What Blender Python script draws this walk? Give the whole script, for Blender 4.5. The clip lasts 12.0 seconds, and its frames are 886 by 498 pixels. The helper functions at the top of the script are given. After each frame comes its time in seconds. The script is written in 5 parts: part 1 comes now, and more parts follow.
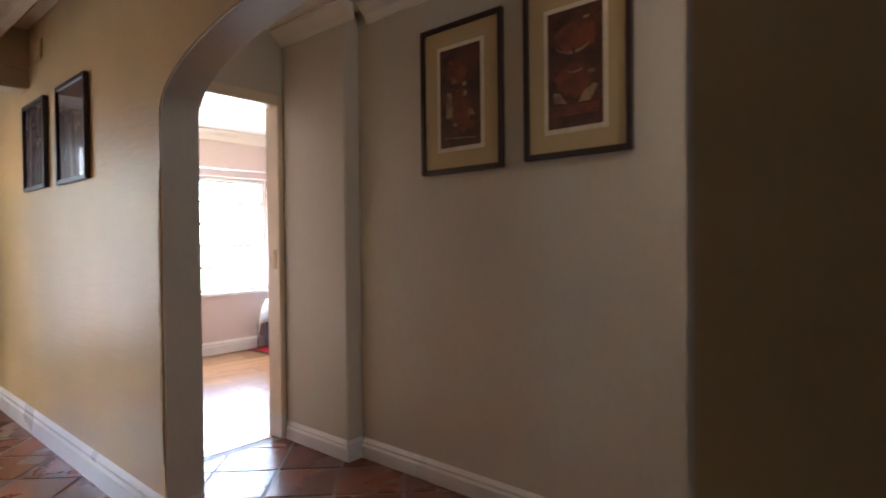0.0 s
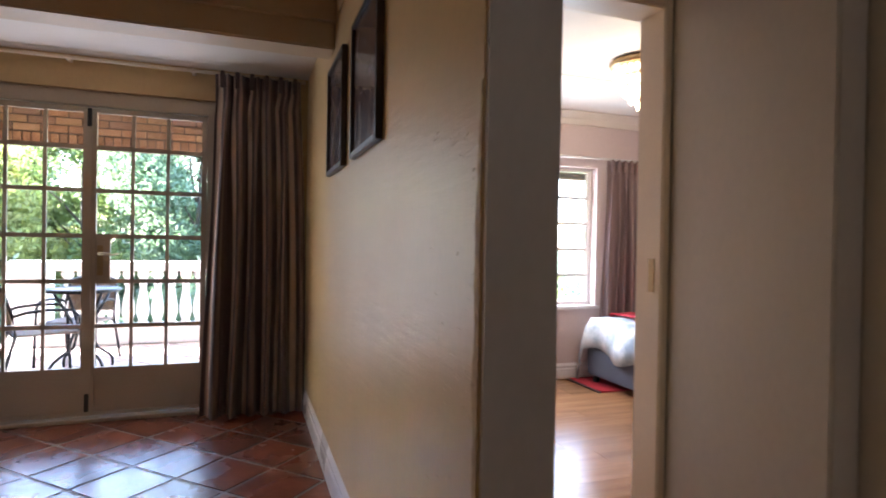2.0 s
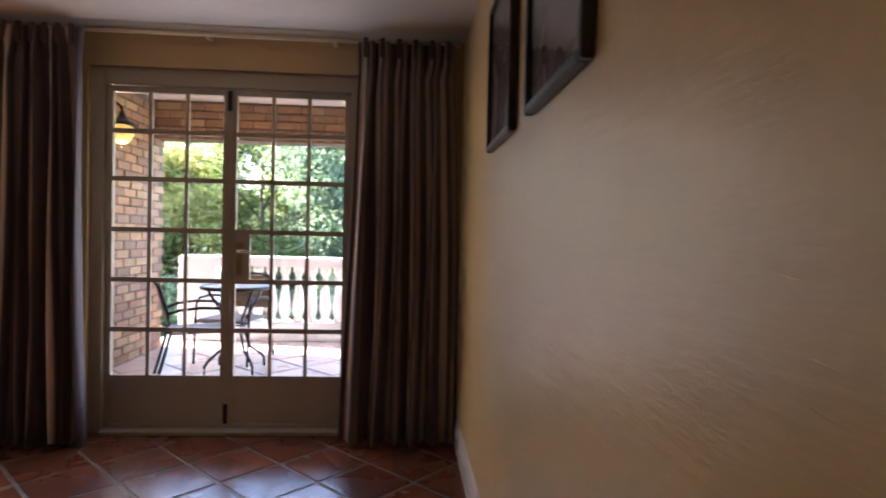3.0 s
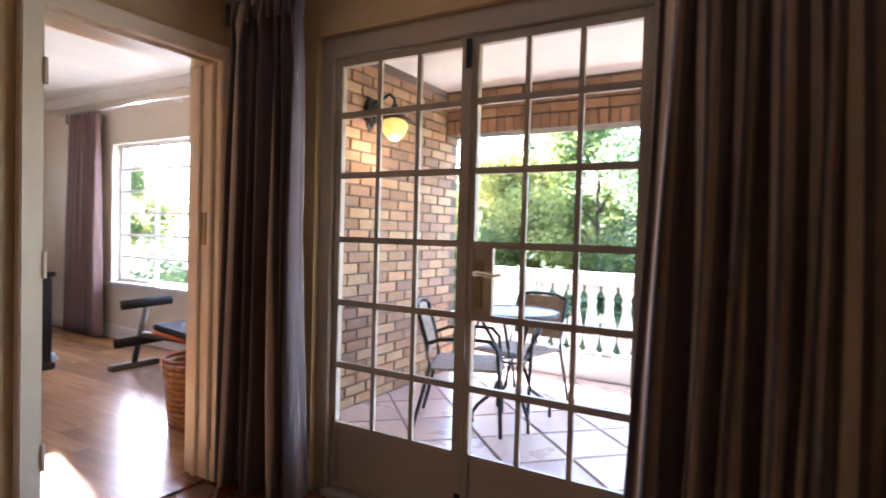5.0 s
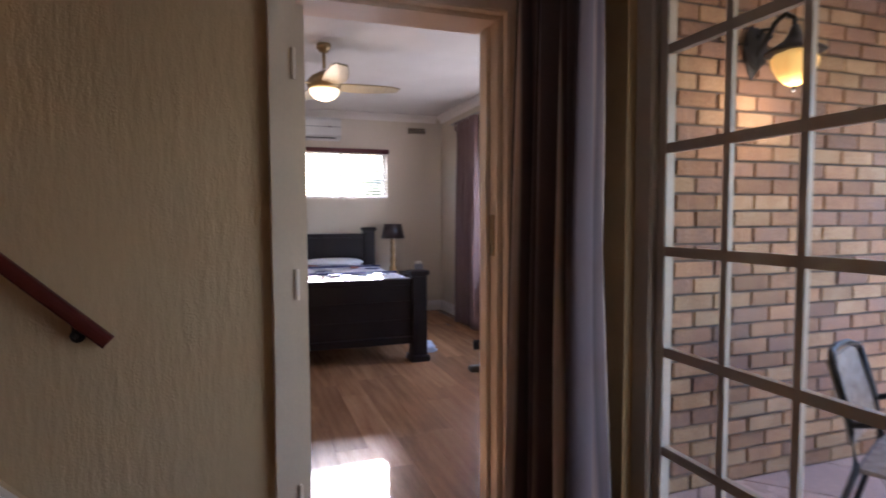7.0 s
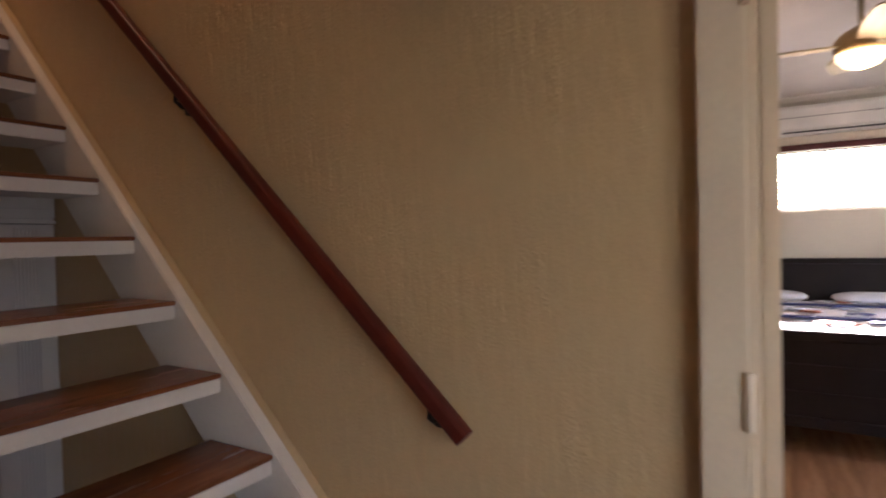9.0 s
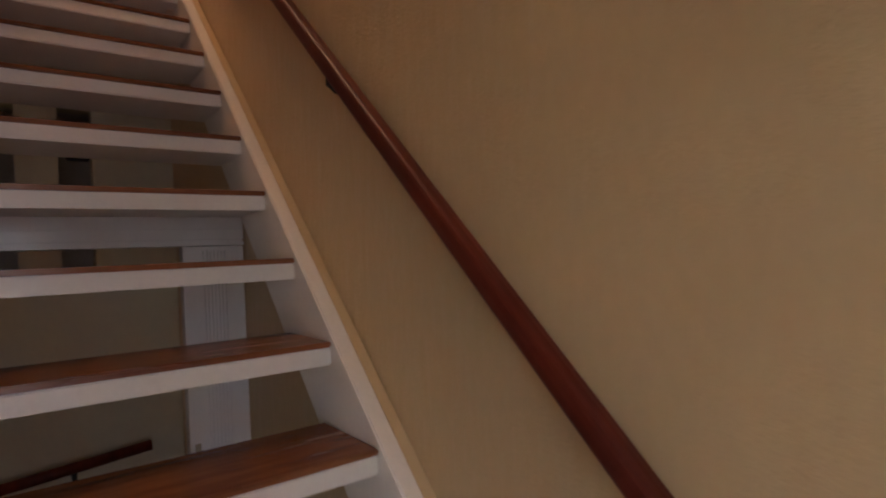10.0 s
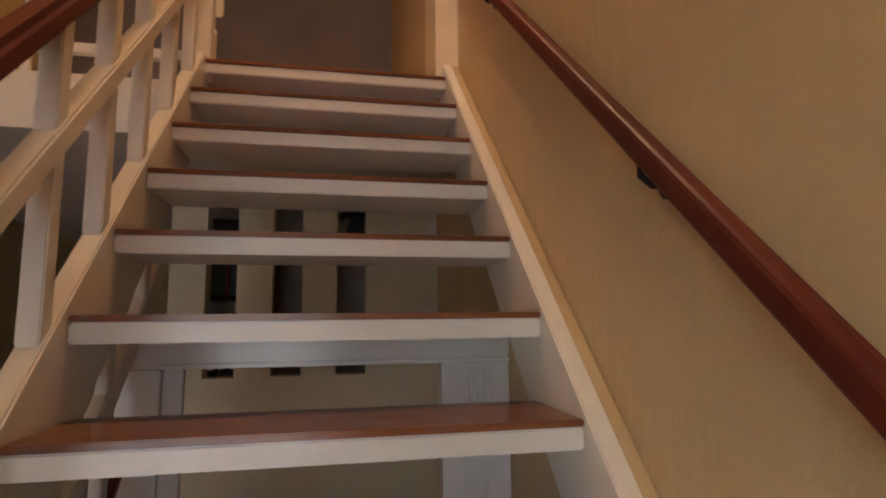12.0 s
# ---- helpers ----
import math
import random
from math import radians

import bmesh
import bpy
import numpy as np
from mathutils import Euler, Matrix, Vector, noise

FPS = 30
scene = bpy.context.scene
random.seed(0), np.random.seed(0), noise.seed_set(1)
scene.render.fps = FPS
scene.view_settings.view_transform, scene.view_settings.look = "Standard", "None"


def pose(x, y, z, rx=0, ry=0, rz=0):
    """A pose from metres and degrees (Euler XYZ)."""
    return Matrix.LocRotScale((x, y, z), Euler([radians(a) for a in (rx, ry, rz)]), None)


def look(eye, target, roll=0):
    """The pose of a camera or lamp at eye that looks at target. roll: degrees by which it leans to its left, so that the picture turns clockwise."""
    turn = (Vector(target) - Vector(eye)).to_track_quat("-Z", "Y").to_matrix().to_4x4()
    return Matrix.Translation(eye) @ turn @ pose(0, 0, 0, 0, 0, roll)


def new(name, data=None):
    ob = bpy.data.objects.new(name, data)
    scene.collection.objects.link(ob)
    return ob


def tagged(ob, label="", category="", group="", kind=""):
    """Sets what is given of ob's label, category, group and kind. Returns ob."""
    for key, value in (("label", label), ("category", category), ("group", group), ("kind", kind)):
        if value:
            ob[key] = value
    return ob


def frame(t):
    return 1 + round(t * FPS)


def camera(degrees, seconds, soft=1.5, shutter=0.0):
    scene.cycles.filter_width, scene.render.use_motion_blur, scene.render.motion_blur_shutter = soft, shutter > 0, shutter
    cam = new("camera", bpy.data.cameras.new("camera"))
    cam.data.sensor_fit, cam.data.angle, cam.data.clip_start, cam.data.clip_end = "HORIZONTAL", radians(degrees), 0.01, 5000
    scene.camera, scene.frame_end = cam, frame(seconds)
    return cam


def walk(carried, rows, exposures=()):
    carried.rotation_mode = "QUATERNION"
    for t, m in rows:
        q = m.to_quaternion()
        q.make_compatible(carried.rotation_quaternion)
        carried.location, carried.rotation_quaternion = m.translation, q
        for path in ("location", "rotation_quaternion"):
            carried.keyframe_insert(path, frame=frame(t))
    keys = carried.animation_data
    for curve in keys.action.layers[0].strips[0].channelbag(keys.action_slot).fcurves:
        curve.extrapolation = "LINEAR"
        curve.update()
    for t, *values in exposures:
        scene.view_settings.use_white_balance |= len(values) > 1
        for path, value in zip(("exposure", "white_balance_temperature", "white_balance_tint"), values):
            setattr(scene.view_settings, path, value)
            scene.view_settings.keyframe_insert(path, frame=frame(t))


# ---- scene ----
cam = camera(76.6, 12.0, soft=1.8, shutter=0.35)
PATH = [
    (0, (0.423, 0.301, 1.21), (1.931, 1.614, 1.183), -0.6),
    (0.5, (0.622, 0.621, 1.201), (1.983, 2.086, 1.178), -0.3),
    (1, (0.816, 0.97, 1.212), (1.943, 2.621, 1.188), 0.1),
    (1.5, (0.914, 1.354, 1.207), (1.76, 3.166, 1.19), 0.8),
    (2, (0.981, 1.712, 1.205), (1.645, 3.598, 1.192), 1.0),
    (2.5, (1.018, 2.058, 1.193), (1.486, 4.002, 1.181), 1.0),
    (3, (1.074, 2.527, 1.223), (1.205, 4.522, 1.182), 1.4),
    (5, (1.112, 3.947, 1.267), (0.092, 5.666, 1.213), 1.6),
    (5.5, (1.052, 4.247, 1.269), (-0.24, 5.773, 1.205), 1.6),
    (6, (0.966, 4.49, 1.262), (-0.565, 5.776, 1.197), 1.5),
    (6.5, (0.868, 4.69, 1.27), (-0.873, 5.673, 1.2), 1.1),
    (6.7, (0.783, 4.752, 1.292), (-1.02, 5.612, 1.201), 0.5),
    (8.5, (0.14, 5.108, 1.405), (-1.748, 4.50, 1.352), -0.6),
    (9, (-0.165, 5.027, 1.40), (-1.883, 4.012, 1.362), -1.3),
    (9.5, (-0.511, 4.899, 1.408), (-1.92, 3.486, 1.362), -2.64),
    (10, (-0.649, 4.675, 1.417), (-1.841, 3.073, 1.44), -2.7),
    (10.5, (-0.726, 4.477, 1.457), (-1.684, 2.723, 1.527), -2.54),
    (11, (-0.762, 4.347, 1.521), (-1.478, 2.484, 1.639), -1.79),
    (11.5, (-0.764, 4.278, 1.574), (-1.296, 2.36, 1.76), -1.05),
    (12, (-0.754, 4.25, 1.609), (-1.147, 2.306, 1.866), -0.61),
]
EXPOSURES = [(0, 5.5, 5500, 12), (0.5, 5.0, 5400, 11), (1, 5.0, 5400, 10), (1.5, 5.2, 5450, 13), (2, 4.85, 5600, 16), (2.5, 4.45, 5800, 22), (3.1, 4.15, 5900, 22), (5, 4.55, 5700, 20), (6, 4.15, 5500, 22), (6.6, 3.5, 5450, 26), (8.5, 4.05, 6050, 25), (9.5, 4.15, 6450, 30), (10.5, 4.65, 6450, 26), (11.5, 5.3, 6250, 17), (12, 5.2, 6300, 17)]
walk(cam, [(t, look(eye, target, roll)) for t, eye, target, roll in PATH], EXPOSURES)

# ---- light ----
SUN_AZ, SUN_EL = radians(-77), radians(21)
world = bpy.data.worlds.new("sky")
scene.world = world
world.use_nodes = True
wn = world.node_tree.nodes
sky = wn.new("ShaderNodeTexSky")
sky.sky_type = "NISHITA"
sky.sun_disc = False
sky.sun_elevation = SUN_EL
sky.sun_rotation = SUN_AZ
wn["Background"].inputs["Strength"].default_value = 0.15
world.node_tree.links.new(sky.outputs["Color"], wn["Background"].inputs["Color"])
sun_data = bpy.data.lights.new("sun", "SUN")
sun_data.energy, sun_data.angle, sun_data.color = 5.0, radians(0.6), (1.0, 0.95, 0.88)
sun = new("sun", sun_data)
sun_way = Vector((math.sin(SUN_AZ) * math.cos(SUN_EL), math.cos(SUN_AZ) * math.cos(SUN_EL), math.sin(SUN_EL)))
sun.matrix_world = look(sun_way * 40, (0, 0, 0))


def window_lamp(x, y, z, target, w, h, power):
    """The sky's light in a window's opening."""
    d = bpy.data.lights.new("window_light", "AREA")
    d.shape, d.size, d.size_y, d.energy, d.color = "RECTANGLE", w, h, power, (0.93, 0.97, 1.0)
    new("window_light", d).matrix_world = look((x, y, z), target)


def bulb_lamp(x, y, z, power, radius=0.04, color=(1.0, 0.78, 0.5)):
    d = bpy.data.lights.new("bulb_light", "POINT")
    d.energy, d.shadow_soft_size, d.color = power, radius, color
    new("bulb_light", d).location = (x, y, z)


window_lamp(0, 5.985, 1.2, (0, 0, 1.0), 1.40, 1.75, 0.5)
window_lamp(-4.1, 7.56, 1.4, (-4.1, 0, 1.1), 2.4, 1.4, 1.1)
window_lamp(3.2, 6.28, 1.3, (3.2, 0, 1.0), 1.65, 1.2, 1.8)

# ---- materials ----


def surf(name, c1, c2=None, scale=2.5, fine=90, rough=0.6, bump=0.15, metal=0.0, rand=0.0, spec=0.5, stretch=(1, 1, 1), fine_mix=0.25, island=False, coat=0.0, vary=0.1):
    """A painted or natural surface: two colours mixed by broad stains and fine grain, with fine relief."""
    m = bpy.data.materials.new(name)
    m.use_nodes = True
    n, l = m.node_tree.nodes, m.node_tree.links
    b = n["Principled BSDF"]
    c2 = c2 or tuple(0.82 * v for v in c1)
    tc, mp = n.new("ShaderNodeTexCoord"), n.new("ShaderNodeMapping")
    mp.inputs["Scale"].default_value = stretch
    l.new(tc.outputs["Object"], mp.inputs["Vector"])
    vec = mp.outputs["Vector"]
    if rand:
        inf, off = n.new("ShaderNodeObjectInfo"), n.new("ShaderNodeVectorMath")
        off.operation = "MULTIPLY_ADD"
        off.inputs[1].default_value = (1, 1, 1)
        sc = n.new("ShaderNodeVectorMath")
        sc.operation = "SCALE"
        sc.inputs["Scale"].default_value = 37.0
        comb = n.new("ShaderNodeCombineXYZ")
        for k in range(3):
            l.new(inf.outputs["Random"], comb.inputs[k])
        l.new(comb.outputs[0], sc.inputs[0])
        l.new(vec, off.inputs[0])
        l.new(sc.outputs[0], off.inputs[2])
        vec = off.outputs[0]
    big, small = n.new("ShaderNodeTexNoise"), n.new("ShaderNodeTexNoise")
    big.inputs["Scale"].default_value, big.inputs["Detail"].default_value = scale, 6
    small.inputs["Scale"].default_value, small.inputs["Detail"].default_value = fine, 4
    for t in (big, small):
        l.new(vec, t.inputs["Vector"])
    ramp = n.new("ShaderNodeMapRange")
    ramp.inputs[1].default_value, ramp.inputs[2].default_value = 0.35, 0.65
    l.new(big.outputs["Fac"], ramp.inputs[0])
    mix = n.new("ShaderNodeMix")
    mix.data_type = "RGBA"
    mix.inputs["A"].default_value, mix.inputs["B"].default_value = (*c1, 1), (*c2, 1)
    l.new(ramp.outputs[0], mix.inputs["Factor"])
    hsv = n.new("ShaderNodeHueSaturation")
    mr = n.new("ShaderNodeMapRange")
    mr.inputs[3].default_value, mr.inputs[4].default_value = 1 - fine_mix, 1 + fine_mix
    l.new(small.outputs["Fac"], mr.inputs[0])
    val = mr.outputs[0]
    if rand or island:
        src = n.new("ShaderNodeNewGeometry").outputs["Random Per Island"] if island else inf.outputs["Random"]
        rr, mul = n.new("ShaderNodeMapRange"), n.new("ShaderNodeMath")
        mul.operation = "MULTIPLY"
        amount = rand or 0.25
        rr.inputs[3].default_value, rr.inputs[4].default_value = 1 - amount, 1 + amount
        l.new(src, rr.inputs[0])
        l.new(rr.outputs[0], mul.inputs[0])
        l.new(val, mul.inputs[1])
        val = mul.outputs[0]
    l.new(val, hsv.inputs["Value"])
    l.new(mix.outputs["Result"], hsv.inputs["Color"])
    l.new(hsv.outputs[0], b.inputs["Base Color"])
    b.inputs["Roughness"].default_value, b.inputs["Metallic"].default_value = rough, metal
    b.inputs["Specular IOR Level"].default_value = spec
    b.inputs["Coat Weight"].default_value = coat
    rv = n.new("ShaderNodeMapRange")
    rv.inputs[3].default_value, rv.inputs[4].default_value = max(0.02, rough - vary), min(1.0, rough + vary)
    l.new(big.outputs["Fac"], rv.inputs[0])
    l.new(rv.outputs[0], b.inputs["Roughness"])
    if bump:
        bp = n.new("ShaderNodeBump")
        bp.inputs["Strength"].default_value, bp.inputs["Distance"].default_value = bump, 0.01
        l.new(small.outputs["Fac"], bp.inputs["Height"])
        l.new(bp.outputs[0], b.inputs["Normal"])
    return m


def plaster(name, c1, c2, trowel=0.35, rough=0.5, drags=(1, 1, 0.35), marks=9):
    """Rough-trowelled painted plaster: broad stains, vertical trowel drags and scattered scars."""
    m = surf(name, c1, c2, scale=1.4, fine=45, rough=rough, bump=0.0, fine_mix=0.06, stretch=(1, 1, 0.6))
    n, l = m.node_tree.nodes, m.node_tree.links
    tc = n.new("ShaderNodeTexCoord")
    mp, drag, grain, scar = n.new("ShaderNodeMapping"), n.new("ShaderNodeTexNoise"), n.new("ShaderNodeTexNoise"), n.new("ShaderNodeTexNoise")
    mp.inputs["Scale"].default_value = drags
    l.new(tc.outputs["Object"], mp.inputs["Vector"])
    l.new(mp.outputs[0], drag.inputs["Vector"])
    l.new(tc.outputs["Object"], grain.inputs["Vector"])
    l.new(mp.outputs[0], scar.inputs["Vector"])
    drag.inputs["Scale"].default_value, drag.inputs["Detail"].default_value = marks, 4
    grain.inputs["Scale"].default_value, grain.inputs["Detail"].default_value = 150, 3
    scar.inputs["Scale"].default_value, scar.inputs["Detail"].default_value = 7, 3
    cut = n.new("ShaderNodeMapRange")
    cut.inputs[1].default_value, cut.inputs[2].default_value = 0.58, 0.80
    l.new(scar.outputs["Fac"], cut.inputs[0])
    rough_spots = n.new("ShaderNodeMath")
    rough_spots.operation = "MULTIPLY"
    l.new(cut.outputs[0], rough_spots.inputs[0])
    l.new(grain.outputs["Fac"], rough_spots.inputs[1])
    add = n.new("ShaderNodeMath")
    add.operation = "ADD"
    l.new(drag.outputs["Fac"], add.inputs[0])
    l.new(rough_spots.outputs[0], add.inputs[1])
    add2 = n.new("ShaderNodeMath")
    add2.operation = "MULTIPLY_ADD"
    add2.inputs[1].default_value = 0.3
    l.new(grain.outputs["Fac"], add2.inputs[0])
    l.new(add.outputs[0], add2.inputs[2])
    bp = n.new("ShaderNodeBump")
    bp.inputs["Strength"].default_value, bp.inputs["Distance"].default_value = trowel, 0.012
    l.new(add2.outputs[0], bp.inputs["Height"])
    l.new(bp.outputs[0], n["Principled BSDF"].inputs["Normal"])
    return m


def glow(name, color, strength):
    m = bpy.data.materials.new(name)
    m.use_nodes = True
    b = m.node_tree.nodes["Principled BSDF"]
    b.inputs["Base Color"].default_value = (*color, 1)
    b.inputs["Emission Color"].default_value, b.inputs["Emission Strength"].default_value = (*color, 1), strength
    return m


def glass(name, color=(1, 1, 1), rough=0.0):
    """Thin clear glass: mostly see-through, with a mirror gloss that Fresnel drives."""
    m = bpy.data.materials.new(name)
    m.use_nodes = True
    n, l = m.node_tree.nodes, m.node_tree.links
    n.remove(n["Principled BSDF"])
    tr, gl, mx, fr, pw = n.new("ShaderNodeBsdfTransparent"), n.new("ShaderNodeBsdfGlossy"), n.new("ShaderNodeMixShader"), n.new("ShaderNodeLayerWeight"), n.new("ShaderNodeMath")
    tr.inputs["Color"].default_value = (*color, 1)
    gl.inputs["Roughness"].default_value = rough
    pw.operation = "POWER"
    pw.inputs[1].default_value = 4.0
    l.new(fr.outputs["Facing"], pw.inputs[0])
    sc = n.new("ShaderNodeMath")
    sc.operation = "MULTIPLY_ADD"
    sc.inputs[1].default_value, sc.inputs[2].default_value = 0.45, 0.02
    l.new(pw.outputs[0], sc.inputs[0])
    l.new(sc.outputs[0], mx.inputs[0])
    l.new(tr.outputs[0], mx.inputs[1])
    l.new(gl.outputs[0], mx.inputs[2])
    l.new(mx.outputs[0], n["Material Output"].inputs["Surface"])
    return m


def striped(name, colors, width):
    """Woven cloth with stripes along the UV's u, which runs along the cloth in metres."""
    m = bpy.data.materials.new(name)
    m.use_nodes = True
    n, l = m.node_tree.nodes, m.node_tree.links
    b = n["Principled BSDF"]
    uv, sep, mul, fr = n.new("ShaderNodeUVMap"), n.new("ShaderNodeSeparateXYZ"), n.new("ShaderNodeMath"), n.new("ShaderNodeMath")
    l.new(uv.outputs[0], sep.inputs[0])
    mul.operation, fr.operation = "DIVIDE", "FRACT"
    mul.inputs[1].default_value = width
    l.new(sep.outputs[0], mul.inputs[0])
    l.new(mul.outputs[0], fr.inputs[0])
    cr = n.new("ShaderNodeValToRGB")
    e = cr.color_ramp.elements
    e[0].position, e[0].color = 0, (*colors[0][1], 1)
    e[1].position, e[1].color = colors[1][0], (*colors[1][1], 1)
    for p, c in colors[2:]:
        e.new(p).color = (*c, 1)
    l.new(fr.outputs[0], cr.inputs[0])
    ns, hs, mr = n.new("ShaderNodeTexNoise"), n.new("ShaderNodeHueSaturation"), n.new("ShaderNodeMapRange")
    ns.inputs["Scale"].default_value = 220
    mr.inputs[3].default_value, mr.inputs[4].default_value = 0.8, 1.2
    tc = n.new("ShaderNodeTexCoord")
    l.new(tc.outputs["Object"], ns.inputs["Vector"])
    l.new(ns.outputs["Fac"], mr.inputs[0])
    l.new(mr.outputs[0], hs.inputs["Value"])
    l.new(cr.outputs[0], hs.inputs["Color"])
    l.new(hs.outputs[0], b.inputs["Base Color"])
    b.inputs["Roughness"].default_value = 0.75
    b.inputs["Sheen Weight"].default_value = 0.2
    return m


def two_sided_leaf(name, c):
    m = surf(name, c, tuple(0.6 * v for v in c), scale=0.6, fine=4, rough=0.55, bump=0, fine_mix=0.4)
    n, l = m.node_tree.nodes, m.node_tree.links
    tl, mx = n.new("ShaderNodeBsdfTranslucent"), n.new("ShaderNodeMixShader")
    tl.inputs["Color"].default_value = (c[0] * 1.6, c[1] * 1.55, c[2] * 1.2, 1)
    mx.inputs[0].default_value = 0.5
    l.new(n["Principled BSDF"].outputs[0], mx.inputs[1])
    l.new(tl.outputs[0], mx.inputs[2])
    l.new(mx.outputs[0], n["Material Output"].inputs["Surface"])
    return m


M_OCHRE = plaster("ochre_plaster", (0.61, 0.43, 0.20), (0.55, 0.39, 0.185), 0.15, 0.40, (0.3, 0.3, 1.8), 22)
M_STAIRWALL = plaster("stair_wall_plaster", (0.58, 0.413, 0.218), (0.52, 0.372, 0.20), 0.42, 0.42, (1.5, 1.5, 0.35), 22)
M_GREY = plaster("pale_plaster", (0.58, 0.52, 0.44), (0.53, 0.48, 0.41), 0.12, 0.5)
M_BEDWALL = plaster("bedroom_plaster", (0.66, 0.58, 0.46), (0.62, 0.55, 0.44), 0.1, 0.6)
M_LILAC = plaster("lilac_plaster", (0.60, 0.50, 0.48), (0.56, 0.47, 0.45), 0.1, 0.6)
M_CEIL = surf("ceiling_paint", (0.74, 0.69, 0.62), (0.70, 0.65, 0.58), rough=0.7, bump=0.05, fine_mix=0.04)
M_BOARD = surf("ceiling_board", (0.60, 0.47, 0.30), (0.55, 0.43, 0.28), rough=0.55, bump=0.05, fine_mix=0.05)
M_WHITE = surf("white_gloss_paint", (0.80, 0.78, 0.77), (0.74, 0.72, 0.71), rough=0.16, bump=0.03, fine_mix=0.05, stretch=(3, 3, 0.6))
M_CREAM = surf("cream_gloss_paint", (0.76, 0.63, 0.46), (0.70, 0.58, 0.43), rough=0.32, bump=0.04, fine_mix=0.06)
M_STEEL = surf("painted_steel_door", (0.47, 0.39, 0.30), (0.43, 0.36, 0.275), rough=0.4, bump=0.05, fine_mix=0.08)
M_SKIRT = surf("skirting_paint", (0.66, 0.63, 0.62), (0.60, 0.57, 0.56), rough=0.3, bump=0.03, fine_mix=0.05)
M_TILE = surf("terracotta_tile", (0.20, 0.062, 0.03), (0.12, 0.038, 0.022), scale=3, fine=40, rough=0.27, bump=0.05, rand=0.22, coat=0.0, vary=0.07)
M_GROUT = surf("grout", (0.22, 0.175, 0.15), (0.16, 0.13, 0.11), rough=0.5, bump=0.15)
M_PTILE = surf("patio_tile", (0.66, 0.50, 0.42), (0.58, 0.43, 0.36), scale=3, fine=50, rough=0.3, bump=0.06, rand=0.15, coat=0.2)
M_PGROUT = surf("patio_grout", (0.30, 0.22, 0.18), (0.24, 0.18, 0.15), rough=0.9, bump=0.3)
M_LAM = surf("laminate_oak", (0.38, 0.20, 0.095), (0.27, 0.135, 0.06), scale=2.2, fine=24, rough=0.25, bump=0.0, rand=0.2, stretch=(0.8, 9, 1), fine_mix=0.3, vary=0.03)
M_TREAD = surf("tread_wood", (0.26, 0.092, 0.034), (0.15, 0.05, 0.02), scale=2, fine=20, rough=0.25, bump=0.04, rand=0.1, stretch=(1, 12, 12), fine_mix=0.35)
M_RAILWOOD = surf("red_rail_wood", (0.15, 0.022, 0.010), (0.085, 0.014, 0.008), scale=2, fine=24, rough=0.42, bump=0.03, stretch=(12, 1, 1), fine_mix=0.25, spec=0.25)
M_STAIRWHITE = surf("stair_paint", (0.76, 0.70, 0.62), (0.70, 0.64, 0.57), rough=0.33, bump=0.05, fine_mix=0.06)
M_BRICK = surf("face_brick", (0.345, 0.195, 0.10), (0.275, 0.15, 0.085), scale=9, fine=70, rough=0.85, bump=0.5, rand=0.22, fine_mix=0.3)
M_BRICKPALE = surf("face_brick_pale", (0.375, 0.245, 0.135), (0.32, 0.19, 0.10), scale=9, fine=70, rough=0.85, bump=0.5, rand=0.18, fine_mix=0.3)
M_BRICKGREY = surf("face_brick_purple", (0.235, 0.14, 0.095), (0.28, 0.16, 0.095), scale=9, fine=70, rough=0.85, bump=0.5, rand=0.2, fine_mix=0.3)
M_MORTAR = surf("mortar", (0.125, 0.09, 0.066), (0.10, 0.073, 0.054), rough=0.95, bump=0.4, fine=120)
M_BLACKWOOD = surf("black_wood", (0.014, 0.011, 0.011), (0.022, 0.017, 0.016), rough=0.42, bump=0.02, fine_mix=0.1, spec=0.12)
M_FRAMEWOOD = surf("dark_frame_wood", (0.022, 0.012, 0.012), (0.04, 0.02, 0.018), rough=0.35, bump=0.05)
M_MAT = surf("picture_mount", (0.50, 0.38, 0.20), (0.46, 0.35, 0.19), rough=0.8, bump=0.02, fine_mix=0.05)
M_MATLINE = surf("mount_bevel", (0.75, 0.66, 0.50), rough=0.7, bump=0)
M_ART = surf("art_brown", (0.11, 0.035, 0.02), (0.05, 0.02, 0.015), scale=14, fine=60, rough=0.5, bump=0.02, fine_mix=0.4)
M_ARTLIGHT = surf("art_ochre", (0.34, 0.22, 0.12), (0.18, 0.09, 0.05), scale=18, fine=60, rough=0.5, bump=0.02)
M_ARTRED = surf("art_rust", (0.20, 0.055, 0.025), (0.11, 0.03, 0.02), scale=16, fine=60, rough=0.5, bump=0.02)
M_ARTGREY = surf("art_grey", (0.19, 0.13, 0.12), (0.12, 0.085, 0.085), scale=9, fine=60, rough=0.25, bump=0.0)
M_CLEAR = glass("window_glass")
M_CURTAIN = striped("striped_curtain", [(0, (0.062, 0.037, 0.036)), (0.10, (0.072, 0.043, 0.042)), (0.15, (0.60, 0.47, 0.37)), (0.31, (0.66, 0.52, 0.41)), (0.36, (0.11, 0.07, 0.062)), (0.48, (0.042, 0.025, 0.026)), (0.55, (0.20, 0.13, 0.105)), (0.66, (0.25, 0.165, 0.13)), (0.71, (0.082, 0.05, 0.047)), (1.0, (0.062, 0.037, 0.036))], 0.225)
